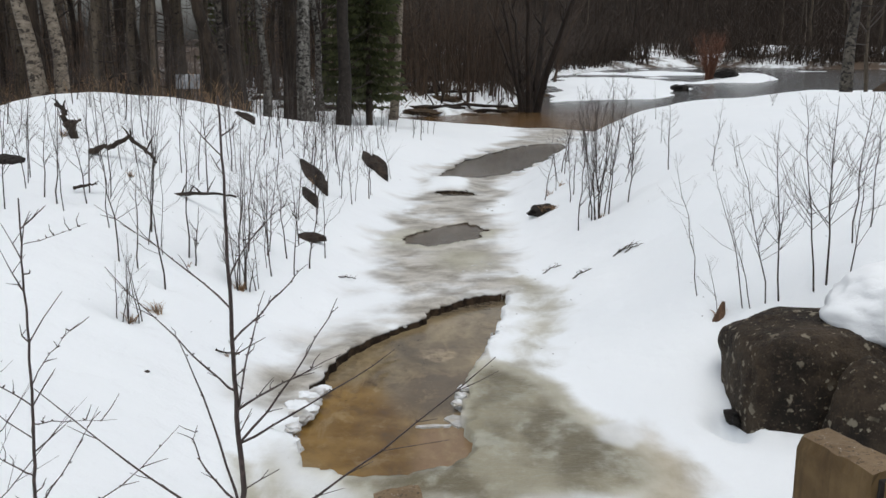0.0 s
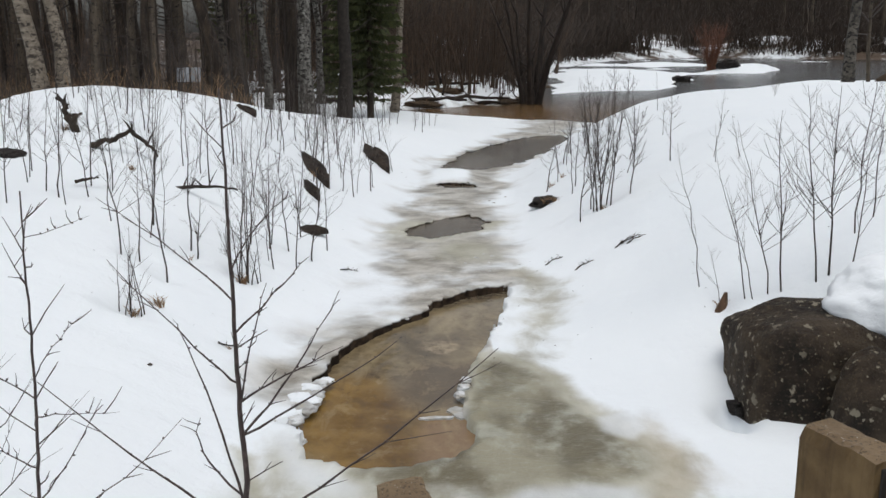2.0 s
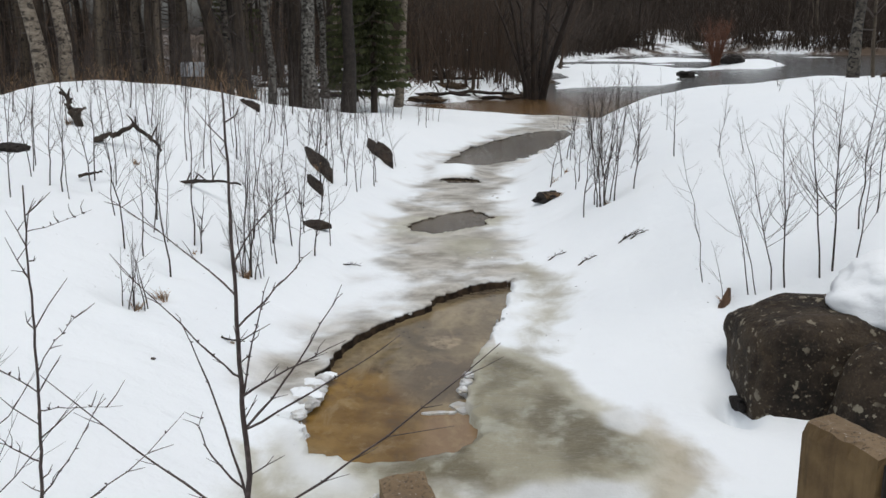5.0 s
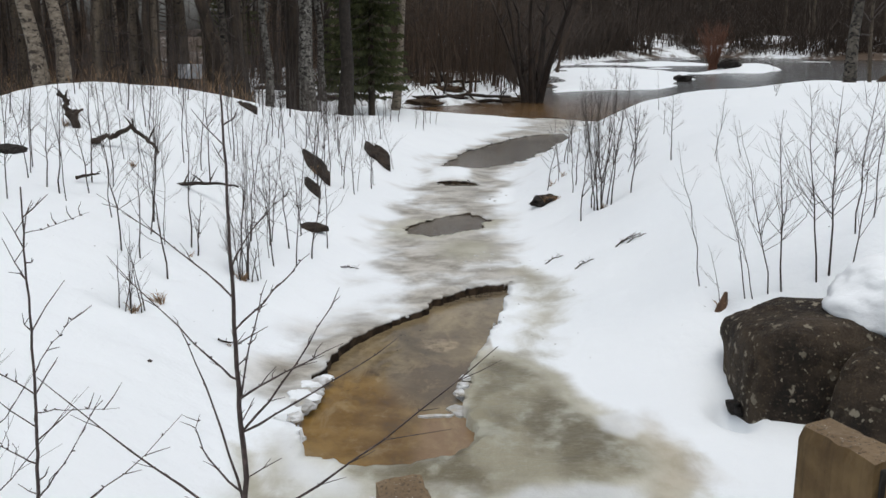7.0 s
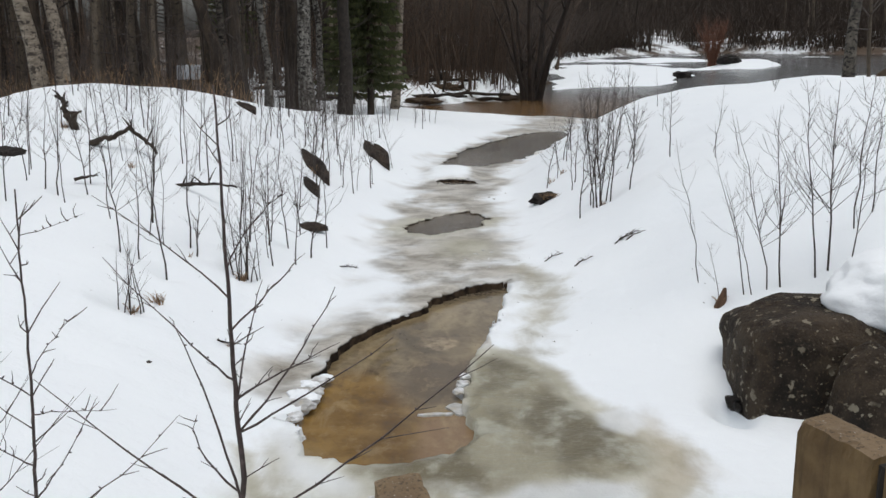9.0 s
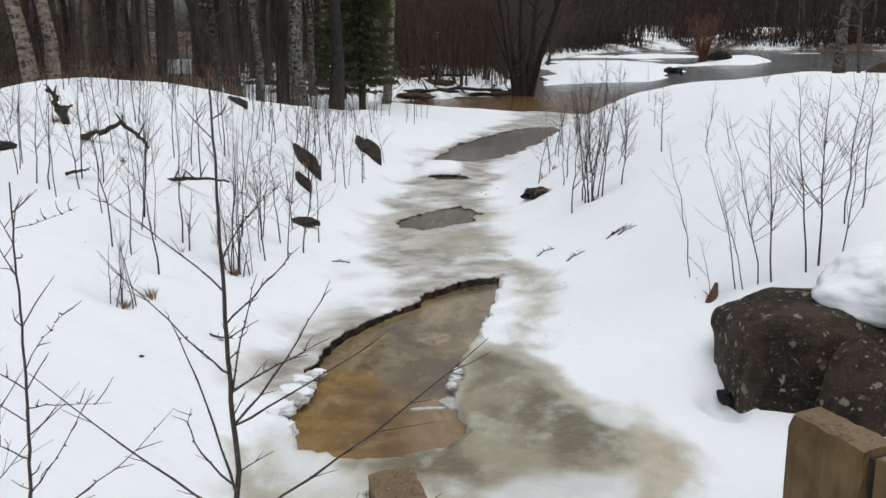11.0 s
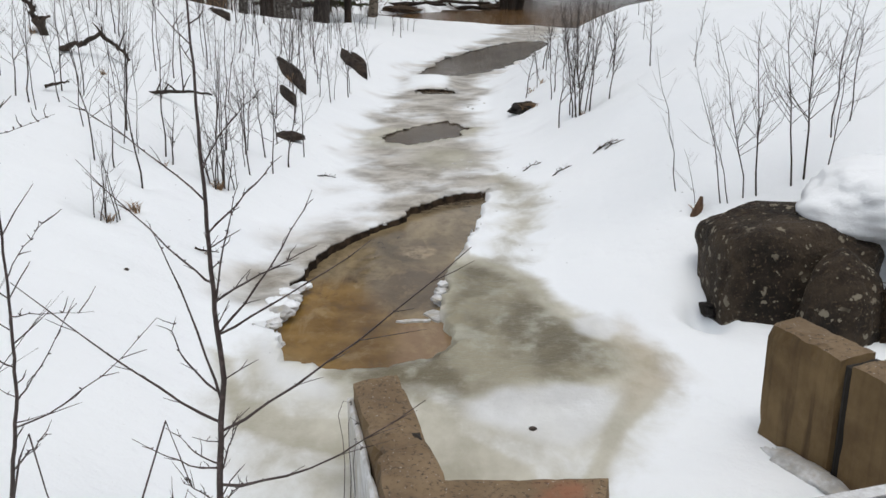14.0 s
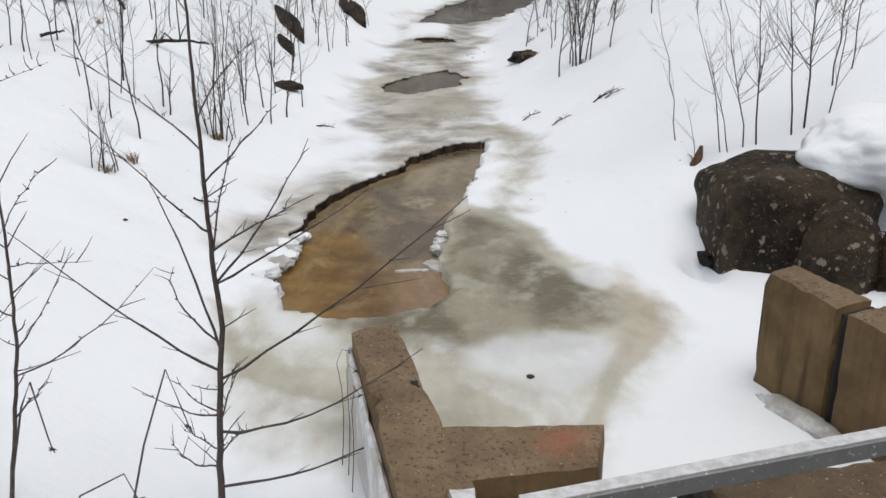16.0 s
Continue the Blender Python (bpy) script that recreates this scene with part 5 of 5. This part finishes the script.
for k, (x, y, a, b, c) in enumerate(((1.2, 41.4, 0.9, 0.5, 0.3), (-1.0, 40.4, 0.8, 0.5, 0.25), (2.9, 43.6, 1.1, 0.6, 0.35), (0.2, 42.6, 0.7, 0.5, 0.3), (3.9, 46.2, 0.8, 0.6, 0.35), (5.4, 55, 0.9, 0.7, 0.4))):
    stone(x, y, a * 1.3, b, c * 0.6, 10 * k, 0, 80 + k, "low brown earthy hummock on the river's shore", -0.10, BANK_EARTH)
    grass_tuft(x + 0.3, y - 0.2, 0.5, 40, 620 + k)
bm = lump((0.62, 0.5, 0.7), 4, 4.4, 0.16, 1.4)
bmesh.ops.transform(bm, matrix=pose(10.55, 22.6, at(10.55, 22.6) - 0.15), verts=bm.verts)
tagged(part("boulder", bm, BANK_EARTH), "brown earthy boulder behind the snowy bank", "boulder")
# added black lump, in place of the shade inside the hollow by the boulder
stone(2.46, 7.44, 0.10, 0.10, 0.07, 20, 0, 91, "black lump standing for the shade in the melt hollow beside the boulder", 0.0)
bm = lump((0.55, 0.4, 0.42), 4, 6.1, 0.22, 2.0)
bmesh.ops.transform(bm, matrix=pose(-8.2, 20.65, at(-8.2, 20.65) - 0.02), verts=bm.verts)
tagged(part("root_mound", bm, BANK_EARTH), "brown leaf-covered mound round the birches' roots", "earth mound")
bm = bmesh.new()
bmesh.ops.create_cone(bm, cap_ends=True, segments=7, radius1=0.075, radius2=0.018, depth=0.20)
for v in bm.verts:
    v.co = Vector((v.co.x * (1 + 0.3 * noise.noise(v.co * 20)), v.co.y * 0.5, v.co.z + 0.07)) + Vector((0.02 * (v.co.z > 0), 0, 0))
bmesh.ops.transform(bm, matrix=pose(2.66, 8.80, at(2.66, 8.80), 0, 6, 15), verts=bm.verts)
tagged(part("bark_stub", bm, RUSTY_BARK, None, "", False), "small torn reddish-brown bark stub in the snow", "stump")


def litter_heap(x, y, wide, tall, seed):
    """A heap of dead leaves and fine twigs against the stones."""
    rng = random.Random(seed)
    t = thing("litter_heap", x, y, at(x, y))
    bm = lump((wide, wide * 0.7, tall), 4, seed, 0.3, 2.4)
    part("mound", bm, BANK_EARTH, t)
    g = Geo()
    for _ in range(160):
        a, u = rng.uniform(0, 6.28), rng.random() ** 0.5
        p = Vector((math.cos(a) * wide * u, math.sin(a) * wide * 0.7 * u, tall * (1 - u * u) ** 0.5))
        d = Vector((rng.uniform(-1, 1), rng.uniform(-1, 1), rng.uniform(-0.1, 0.8))) * rng.uniform(0.05, 0.16)
        g.tube([p, p + d * 0.6, p + d + Vector((0, 0, -0.02))], [0.005, 0.004, 0.0015], 4)
    part("twigs", g, BRUSH, t)
    tagged(t, "dark heap of dead leaves and twigs against the boulder", "litter heap")


litter_heap(3.78, 6.72, 0.34, 0.52, 4)
# ---------------------------------------------------------------- trees
def bare_tree(name, height, r, seed, bark, label, limbs=16, lean=0.02, first=0.25, dead=5):
    """A leafless tree: a tapered trunk, and a crown of limbs that fork into twigs."""
    rng = random.Random(seed)
    t = thing(name, 0, 0, 0)
    n = 10
    bend = [Vector((rng.uniform(-1, 1), rng.uniform(-1, 1), 0)) * height * 0.008 for _ in range(n + 1)]
    pts = [Vector((lean * height * (i / n), lean * 0.4 * height * (i / n), height * i / n)) + bend[i] * (i > 0) for i in range(n + 1)]
    rad = [r * (1 - 0.9 * (i / n) ** 0.9) * (1.25 if i == 0 else 1) for i in range(n + 1)]
    pts[0].z = -0.3
    g = Geo()
    g.tube(pts, rad, 9)
    part("trunk", g, bark, t)
    g = Geo()
    for b in range(limbs + dead):
        k = rng.uniform(first, 0.97) if b < limbs else rng.uniform(0.06, 0.3)
        i = min(int(k * n), n - 1)
        p = pts[i].lerp(pts[i + 1], k * n - i)
        w = rng.uniform(0, 6.28)
        length = height * (0.30 * (1.1 - k)) * rng.uniform(0.6, 1.2) if b < limbs else rng.uniform(0.4, 1.2)
        d = Vector((math.cos(w), math.sin(w), rng.uniform(0.4, 1.2) if b < limbs else rng.uniform(-0.4, 0.5))).normalized() * length
        rr = min(rad[i] * 0.45, 0.012 * length + 0.008)
        mid, tip = p + d * 0.5 + Vector((0, 0, -0.04 * length)), p + d + Vector((0, 0, 0.12 * length))
        g.tube([p, mid, tip], [rr, rr * 0.65, rr * 0.2], 4)
        for s in range(4 if b < limbs else 2):
            q = mid.lerp(tip, rng.random())
            e = (d + Vector((rng.uniform(-1, 1), rng.uniform(-1, 1), rng.uniform(-0.2, 0.8))) * length * 0.6) * rng.uniform(0.25, 0.5)
            g.tube([q, q + e], [rr * 0.4, rr * 0.12], 3)
    part("crown", g, TWIG, t)
    return tagged(t, label, "tree", "bare trees of the wood")


def plant(tree, x, y, turn, scale=1.0):
    m = Matrix.Translation((x, y, at(x, y))) @ pose(0, 0, 0, 0, 0, turn) @ Matrix.Scale(scale, 4)
    return m


DARK = "dark-barked bare tree at the wood's edge"
# the marked trees, each at its own place
for x, y, r, h, bark, lean, turn, label in (
        (-8.42, 20.8, 0.175, 13, BIRCH_BARK, -0.16, 0, "pale birch leaning outward from a shared root"),
        (-8.10, 20.95, 0.155, 12, BIRCH_BARK, -0.065, 0, "pale birch standing beside its leaning twin"),
        (-3.95, 29.0, 0.24, 14, MOTTLED_BARK, -0.015, 0, "birch with black-and-white flaking bark"),
        (-4.55, 30.0, 0.24, 15, DARK_BARK, -0.03, 0, DARK),
        (-5.05, 28.5, 0.12, 13, MOTTLED_BARK, -0.03, 0, "slim birch with black-and-white flaking bark"),
        (-6.4, 29.0, 0.13, 13, ALDER_BARK, -0.02, 0, "grey-barked bare tree in the wood"),
        (-4.15, 34.0, 0.13, 13, MOTTLED_BARK, -0.04, 0, "slim birch with black-and-white flaking bark"),
        (-2.95, 29.5, 0.22, 15, FLECKED_BARK, -0.005, 0, "dark-barked tree with pale flecks at the wood's edge"),
        (-1.60, 33.0, 0.15, 12, BIRCH_BARK, 0.08, 0, "slim pale birch with a slight bow"),
        (-5.85, 26.0, 0.20, 14, DARK_BARK, -0.11, 0, "dark-barked bare tree leaning at the wood's edge"),
        (-5.45, 27.0, 0.22, 14, DARK_BARK, -0.10, 0, DARK),
        (-8.3, 27.0, 0.20, 14, DARK_BARK, -0.02, 0, DARK),
        (-10.6, 26.0, 0.21, 13, DARK_BARK, -0.03, 0, DARK),
        (-11.8, 27.5, 0.16, 13, GREY_BARK, -0.02, 0, "grey-barked bare tree in the wood"),
        (-8.2, 26.5, 0.13, 13, GREY_BARK, -0.01, 0, "grey-barked bare tree in the wood"),
        (-7.4, 25.5, 0.10, 12, GREY_BARK, 0.01, 0, "grey-barked bare tree in the wood"),
        (-9.0, 29.0, 0.12, 13, BIRCH_BARK, 0.0, 0, "slim pale birch among dark trees"),
        (-7.0, 30.0, 0.11, 13, GREY_BARK, -0.02, 0, "grey-barked bare tree in the wood"),
        (-10.2, 30.0, 0.12, 13, GREY_BARK, 0.02, 0, "grey-barked bare tree in the wood"),
        (9.30, 22.3, 0.135, 12, ALDER_BARK, 0.008, 0, "mottled grey-barked tree behind the snowy bank"),
        (11.0, 25.2, 0.06, 9, GREY_BARK, -0.01, 0, "thin grey bare tree behind the snowy bank")):
    t = bare_tree("birch_tree" if "birch" in label else "bare_tree", h, r, int(1000 * abs(x)), bark, label, 16, lean)
    t.matrix_world = plant(t, x, y, turn)

protos = []
for k, (h, r, bark, lean) in enumerate(((13, 0.14, DARK_BARK, 0.02), (12, 0.11, DARK_BARK, -0.03), (14, 0.17, GREY_BARK, 0.0), (11, 0.08, GREY_BARK, 0.03), (10, 0.07, DARK_BARK, -0.01), (12, 0.10, BIRCH_BARK, 0.01), (9, 0.055, GREY_BARK, 0.0))):
    label = (DARK, DARK, "grey-barked bare tree in the wood", "thin grey bare tree in the wood", "thin dark bare tree in the wood", "slim pale birch among dark trees", "thin grey bare tree in the wood")[k]
    protos.append(bare_tree("birch_tree" if bark is BIRCH_BARK else "bare_tree", h, r, 900 + k, bark, label, 14, lean))
rng = random.Random(77)
placed, first_use = [], set()


def strew(count, pick, near, kinds):
    made = 0
    while made < count:
        x, y = pick()
        if inside(x, y, WATER) > -0.6 or (y > 30 and (-0.306 < x / y < -0.274 or -0.268 < x / y < -0.228)) or (-0.2 * y < x < 5 and y < 38) or any((x - a) ** 2 + (y - b) ** 2 < near * near for a, b in placed):
            near *= 0.995
            continue
        k = rng.choice(kinds)
        m = plant(protos[k], x, y, rng.uniform(0, 360), rng.uniform(0.8, 1.25))
        if k in first_use:
            copy_thing(protos[k], m).matrix_world = m
        else:
            protos[k].matrix_world = m
            first_use.add(k)
        placed.append((x, y))
        made += 1


strew(7, lambda: (rng.uniform(-16, -6), rng.uniform(27, 33)), 1.2, [0, 1, 2, 3, 4, 5, 6][len(first_use):] or [0])
strew(150, lambda: (lambda y: (rng.uniform(-0.56, -0.02) * y, y))(rng.uniform(25, 62)), 1.0, [0, 0, 1, 1, 2, 2, 3, 3, 4, 5, 5, 6, 6])
strew(14, lambda: (lambda y: (rng.uniform(-0.2, -0.08) * y, y))(rng.uniform(36, 60)), 0.8, [0, 1, 4])
strew(26, lambda: (rng.uniform(-34, 4), rng.uniform(55, 100)), 1.5, [0, 1, 2, 3, 4, 5])
strew(70, lambda: (rng.uniform(0, 95), rng.uniform(112, 150)), 1.5, [0, 1, 2, 3, 4, 5, 6])
strew(14, lambda: (lambda y: (rng.uniform(0.52, 0.95) * y, y))(rng.uniform(24, 46)), 1.5, [2, 3, 6])


def spruce(x, y, height, seed):
    rng = random.Random(seed)
    t = thing("spruce_tree", x, y, at(x, y))
    g = Geo()
    g.tube([(0, 0, -0.3), (0, 0, height * 0.5), (0, 0, height)], [0.13, 0.08, 0.01], 8)
    part("trunk", g, DARK_BARK, t)
    g = Geo()
    z = 1.1
    while z < height - 0.1:
        reach = 1.45 * (1 - z / height) ** 0.8 + 0.08
        for b in range(15):
            w, l = rng.uniform(0, 6.28), reach * rng.uniform(0.65, 1.1)
            d = Vector((math.cos(w), math.sin(w), -0.25))
            s = Vector((-d.y, d.x, 0))
            for k in range(16):
                u = (k + rng.random()) / 16
                p = Vector((0, 0, z)) + d * l * u + Vector((0, 0, 0.18 * l * u * u))
                q = s * rng.uniform(-1, 1) * 0.26 * (1.15 - u)
                tip = p + q + d * 0.16 + Vector((0, 0, rng.uniform(-0.18, 0.02)))
                e = (d * 0.035 + Vector((0, 0, 0.045))) * rng.uniform(0.7, 1.3)
                g.tri(p - e * 1.4, p + e * 1.4, tip)
        z += rng.uniform(0.2, 0.3)
    part("crown", g, NEEDLES, t)
    return tagged(t, "dark green young spruce among bare trunks", "spruce tree", "spruces in the wood")


spruce(-2.28, 31.5, 8.5, 1)
spruce(-3.3, 36.0, 9.0, 2)
spruce(-9.9, 46.0, 11.0, 3)


def willow(x, y, stems, h, r, seed, mat, label, wide=0.45):
    rng = random.Random(seed)
    t = thing("willow_bush", x, y, at(x, y) - 0.1)
    for s in range(stems):
        w = rng.uniform(0, 6.28)
        lean = rng.uniform(0.05, wide) * h
        b = Vector((math.cos(w), math.sin(w), 0)) * rng.uniform(0.05, 0.35)
        n, hh = 6, h * rng.uniform(0.7, 1.1)
        pts = [b + Vector((math.cos(w) * lean * (i / n) ** 1.3, math.sin(w) * lean * (i / n) ** 1.3, hh * i / n)) + Vector((rng.uniform(-1, 1), rng.uniform(-1, 1), 0)) * 0.05 * (i > 0) for i in range(n + 1)]
        g = Geo()
        rr = r * rng.uniform(0.5, 1.1)
        g.tube(pts, [rr * (1 - 0.85 * i / n) for i in range(n + 1)], 6)
        for k in range(10):
            i = rng.randrange(1, n)
            p = pts[i].lerp(pts[i + 1], rng.random())
            d = Vector((rng.uniform(-1, 1), rng.uniform(-1, 1), rng.uniform(0.5, 1.6))) * rng.uniform(0.25, 0.8)
            g.tube([p, p + d * 0.5, p + d + Vector((0, 0, 0.1))], [rr * 0.28, rr * 0.2, rr * 0.06], 3)
        part("stem", g, mat, t)
    return tagged(t, label, "bush", "willow bushes by the river")


willow(3.95, 42.6, 8, 7.5, 0.21, 1, WILLOW_BARK, "many-stemmed bare willow at the river's edge")
willow(20.9, 75.6, 70, 3.5, 0.035, 2, RED_BRUSH, "reddish willow shrub on a low river island", 0.42)
for k, (x, y) in enumerate(((1.2, 43.0), (0.2, 42.5), (-0.8, 41.8), (2.3, 45.5), (5.2, 56), (8.0, 70))):
    willow(x, y, 9, rng.uniform(4, 6), 0.05, 10 + k, THICKET, "bare brown willow thicket by the water")


def brushwood(name, count, pick, low, high, r, mat, label, seed, twigs=3, splay=0.16):
    """Undergrowth beyond counting: thin stems with side twigs."""
    rng = random.Random(seed)
    g = Geo()
    made = 0
    spots = [pick(rng) for _ in range(count * 2)]
    sx, sy = np.array([p[0] for p in spots]), np.array([p[1] for p in spots])
    dry, zz = (inside(sx, sy, WATER) < -0.25) & ~((sx / sy > -0.33) & (sx / sy < -0.215) & (sy > 30) & (np.arange(len(sx)) % 4 < 3)) & ~(((np.abs(sx / sy + 0.290) < 0.016) | (np.abs(sx / sy + 0.248) < 0.020)) & (sy > 30)), ground(sx, sy, False)
    for i in np.nonzero(dry)[0][:count]:
        h = rng.uniform(low, high)
        b = Vector((sx[i], sy[i], zz[i] - 0.1))
        lean = Vector((rng.uniform(-1, 1), rng.uniform(-1, 1), 0)) * h * splay
        m, t = b + lean * 0.4 + Vector((0, 0, h * 0.5)), b + lean + Vector((0, 0, h))
        rr = r * rng.uniform(0.5, 1.3)
        g.tube([b, m, t], [rr, rr * 0.7, rr * 0.2], 3)
        for _ in range(twigs):
            q = b.lerp(m, rng.uniform(0.3, 1)) if rng.random() < 0.5 else m.lerp(t, rng.random())
            d = Vector((rng.uniform(-1, 1), rng.uniform(-1, 1), rng.uniform(0.3, 1.3))) * h * rng.uniform(0.1, 0.25)
            g.tube([q, q + d], [rr * 0.5, rr * 0.15], 3)
    tagged(part(name, g, mat, smooth=False), label, "undergrowth", kind="stuff")


def fan(a, b, y0, y1):
    def pick(rng):
        y = y0 + (y1 - y0) * rng.random() ** 0.8
        return rng.uniform(a, b) * y, y
    return pick


brushwood("undergrowth", 1500, fan(-0.56, -0.21, 25, 50), 0.5, 3.2, 0.014, BRUSH, "dense brown bare undergrowth between the trunks", 1)
brushwood("undergrowth", 600, fan(-0.22, -0.01, 40, 52), 0.3, 3.0, 0.016, BRUSH, "sparse brown bare undergrowth in the wood", 8)
brushwood("undergrowth", 620, fan(-0.56, 0.06, 48, 90), 1.5, 6, 0.035, BRUSH, "deep brown bare undergrowth in the wood", 2)
brushwood("undergrowth", 120, fan(-0.2, -0.06, 52, 85), 3, 8, 0.05, BRUSH, "tall dark bare brush deep in the wood", 14)
brushwood("thicket", 1300, lambda g: (g.uniform(-3, 4.0), g.uniform(44, 58)), 0.8, 5.5, 0.018, THICKET, "brown bare willow thicket on the river's shore", 3)
brushwood("bracken", 420, lambda g: (g.uniform(-12, -4.6), g.uniform(20.5, 25)), 0.2, 0.9, 0.008, DRY_GRASS, "dry brown bracken at the foot of the trees", 9, 4, 0.5)
brushwood("fallen_twigs", 800, fan(-0.21, 0.05, 33.5, 48), 0.15, 0.7, 0.018, BRUSH, "fallen twigs and dead stalks on the wood's floor", 10, 4, 1.6)
hubs = [(rng.uniform(4, 100), 105.5 + 30 * rng.random() ** 2.2) for _ in range(210)]


def clump(g):
    hx, hy = g.choice(hubs)
    return hx + g.gauss(0, 0.9), hy + g.gauss(0, 0.7)


brushwood("shore_shrubs", 4300, clump, 1.0, 5.0, 0.055, FAR_BRUSH, "dark bare shrubs on the snowy far shore", 6, 4, 0.5)
near_hubs = []
for _ in range(130):
    x = rng.uniform(18, 100)
    near_hubs.append((x, float(np.interp(x, [18, 20, 32, 45, 90, 100], [107.5, 109.5, 118.5, 108.5, 105.5, 105.5])) + 0.3 + abs(rng.gauss(0, 3.5))))
for _ in range(230):
    y = rng.uniform(50, 108)
    near_hubs.append((float(np.interp(y, [47, 60, 87, 109], [4, 6, 10, 20])) - 0.4 - abs(rng.gauss(0, 1.6)), y))

for _ in range(45):
    x = rng.uniform(36, 58)
    near_hubs.append((x, float(np.interp(x, [32, 45, 90], [118.5, 108.5, 105.5])) + 0.3 + abs(rng.gauss(0, 2))))
for _ in range(30):
    x = rng.uniform(14, 22)
    near_hubs.append((x, 111 + abs(rng.gauss(0, 2))))


def near_clump(g):
    hx, hy = g.choice(near_hubs)
    return hx + g.gauss(0, 0.9), hy + g.gauss(0, 0.5)


brushwood("shore_shrubs", 4800, near_clump, 0.5, 3.6, 0.05, FAR_BRUSH, "dark bare shrubs along the far waterline", 11, 4, 0.55)
brushwood("undergrowth", 420, fan(-0.56, -0.12, 23.5, 34), 0.6, 4.5, 0.008, TWIG, "fine grey-brown saplings before the wood", 12, 5, 0.12)
brushwood("far_woods", 3200, lambda g: (g.uniform(5, 110), 124 + 40 * g.random() ** 1.2), 3, 9, 0.06, FAR_BRUSH, "bare grey-brown woods on the far shore", 4)
brushwood("far_woods", 1500, lambda g: (g.uniform(4, 120), g.uniform(150, 190)), 8, 15, 0.16, FAR_BRUSH, "bare grey-brown tall woods on the far shore", 5)


def ridge(name, y, x0, x1, base, tops, seed, mat, label):
    """The far rise of the woods, with an uneven crest."""
    bm = bmesh.new()
    prev = None
    n = 260
    for i in range(n + 1):
        x = x0 + (x1 - x0) * i / n
        h = tops * (0.75 + 0.35 * float(fbm(x * 0.08, 0.3, seed)) + 0.25 * float(vnoise(x * 0.9, 0.7, seed)))
        yy = y - 0.0006 * (x - 20) ** 2
        row = [bm.verts.new((x, yy, base)), bm.verts.new((x, yy + 4, base + h * 0.6)), bm.verts.new((x, yy + 9, base + h))]
        if prev:
            for k in range(2):
                bm.faces.new((prev[k], row[k], row[k + 1], prev[k + 1]))
        prev = row
    tagged(part(name, bm, mat), label, "distant woods", kind="structure")


n = Nodes("distant_woods")
streak = n.noise(1, 6, 0.65, n.stretch(2.2, 2.2, 0.25))
c = n.mix(n.ramp(streak, 0.3, 0.7), (0.018, 0.013, 0.010), (0.058, 0.041, 0.031))
c = n.mix(n.ramp(n.noise(0.12, 3), 0.45, 0.65), c, (0.040, 0.031, 0.026))
FAR_WOODS = n.set(Base_Color=c, Roughness=1.0).mat
ridge("backdrop", 196, -20, 190, 0.5, 24, 3, FAR_WOODS, "brown-grey rise of distant bare woods")
ridge("backdrop", 120, -110, -4, 0.0, 2.6, 5, FAR_WOODS, "brown-grey distant woods behind the trunks")

# ---------------------------------------------------------------- sign at the wood's edge
board = tagged(thing("sign_board", -6.15, 23.9, at(-6.15, 23.9)), "plain grey sheet-metal sign board on posts", "sign")
high = 2.0 - at(-6.15, 23.9)
for dx, wide, tall in ((-0.14, 0.30, 0.35), (0.17, 0.23, 0.35)):
    g = bmesh.new()
    bmesh.ops.create_cube(g, size=1)
    for v in g.verts:
        v.co = Vector((v.co.x * wide + dx, v.co.y * 0.02, v.co.z * tall + high))
    bmesh.ops.bevel(g, geom=g.edges[:], offset=0.006, segments=1)
    part("panel", g, SIGN, board)
for dx in (-0.27, 0.03, 0.30):
    g = Geo()
    g.tube([(dx, 0.05, -0.3), (dx, 0.05, high + 0.16)], [0.028, 0.026], 8)
    part("post", g, DARK_BARK, board)

# fallen logs and drift ice on the far shore
for k, (x, y, l, a) in enumerate(((2.2, 40.9, 3.0, 8), (3.4, 41.5, 4.5, 4), (1.0, 41.8, 4.0, 12), (5.0, 42.0, 2.4, -6), (-0.6, 40.6, 3.4, -9), (3.2, 43.4, 2.2, 20), (-4.5, 34.5, 2.6, 15), (-5.2, 35.5, 2.2, -10), (-2.6, 37.5, 2.2, 25), (5.0, 44.5, 1.6, 30), (-11, 25.5, 3, 5), (-9.3, 24.5, 2.2, -6), (-1.2, 38.5, 2.4, 12), (-3.6, 40.5, 3.2, -14), (-6.0, 38, 2.6, 9), (0.4, 43.5, 2.8, 18), (-0.5, 45, 2.2, -20), (2.0, 42.0, 2.0, 6))):
    d = Vector((math.cos(radians(a)), math.sin(radians(a)) * 0.3, 0)) * l / 2
    p = Vector((x, y, at(x, y) + 0.12))
    dead_branch("log", [tuple(p - d), tuple(p + Vector((0, 0, 0.05))), tuple(p + d)], 0.11, "dark fallen log lying by the water", 700 + k, 2)
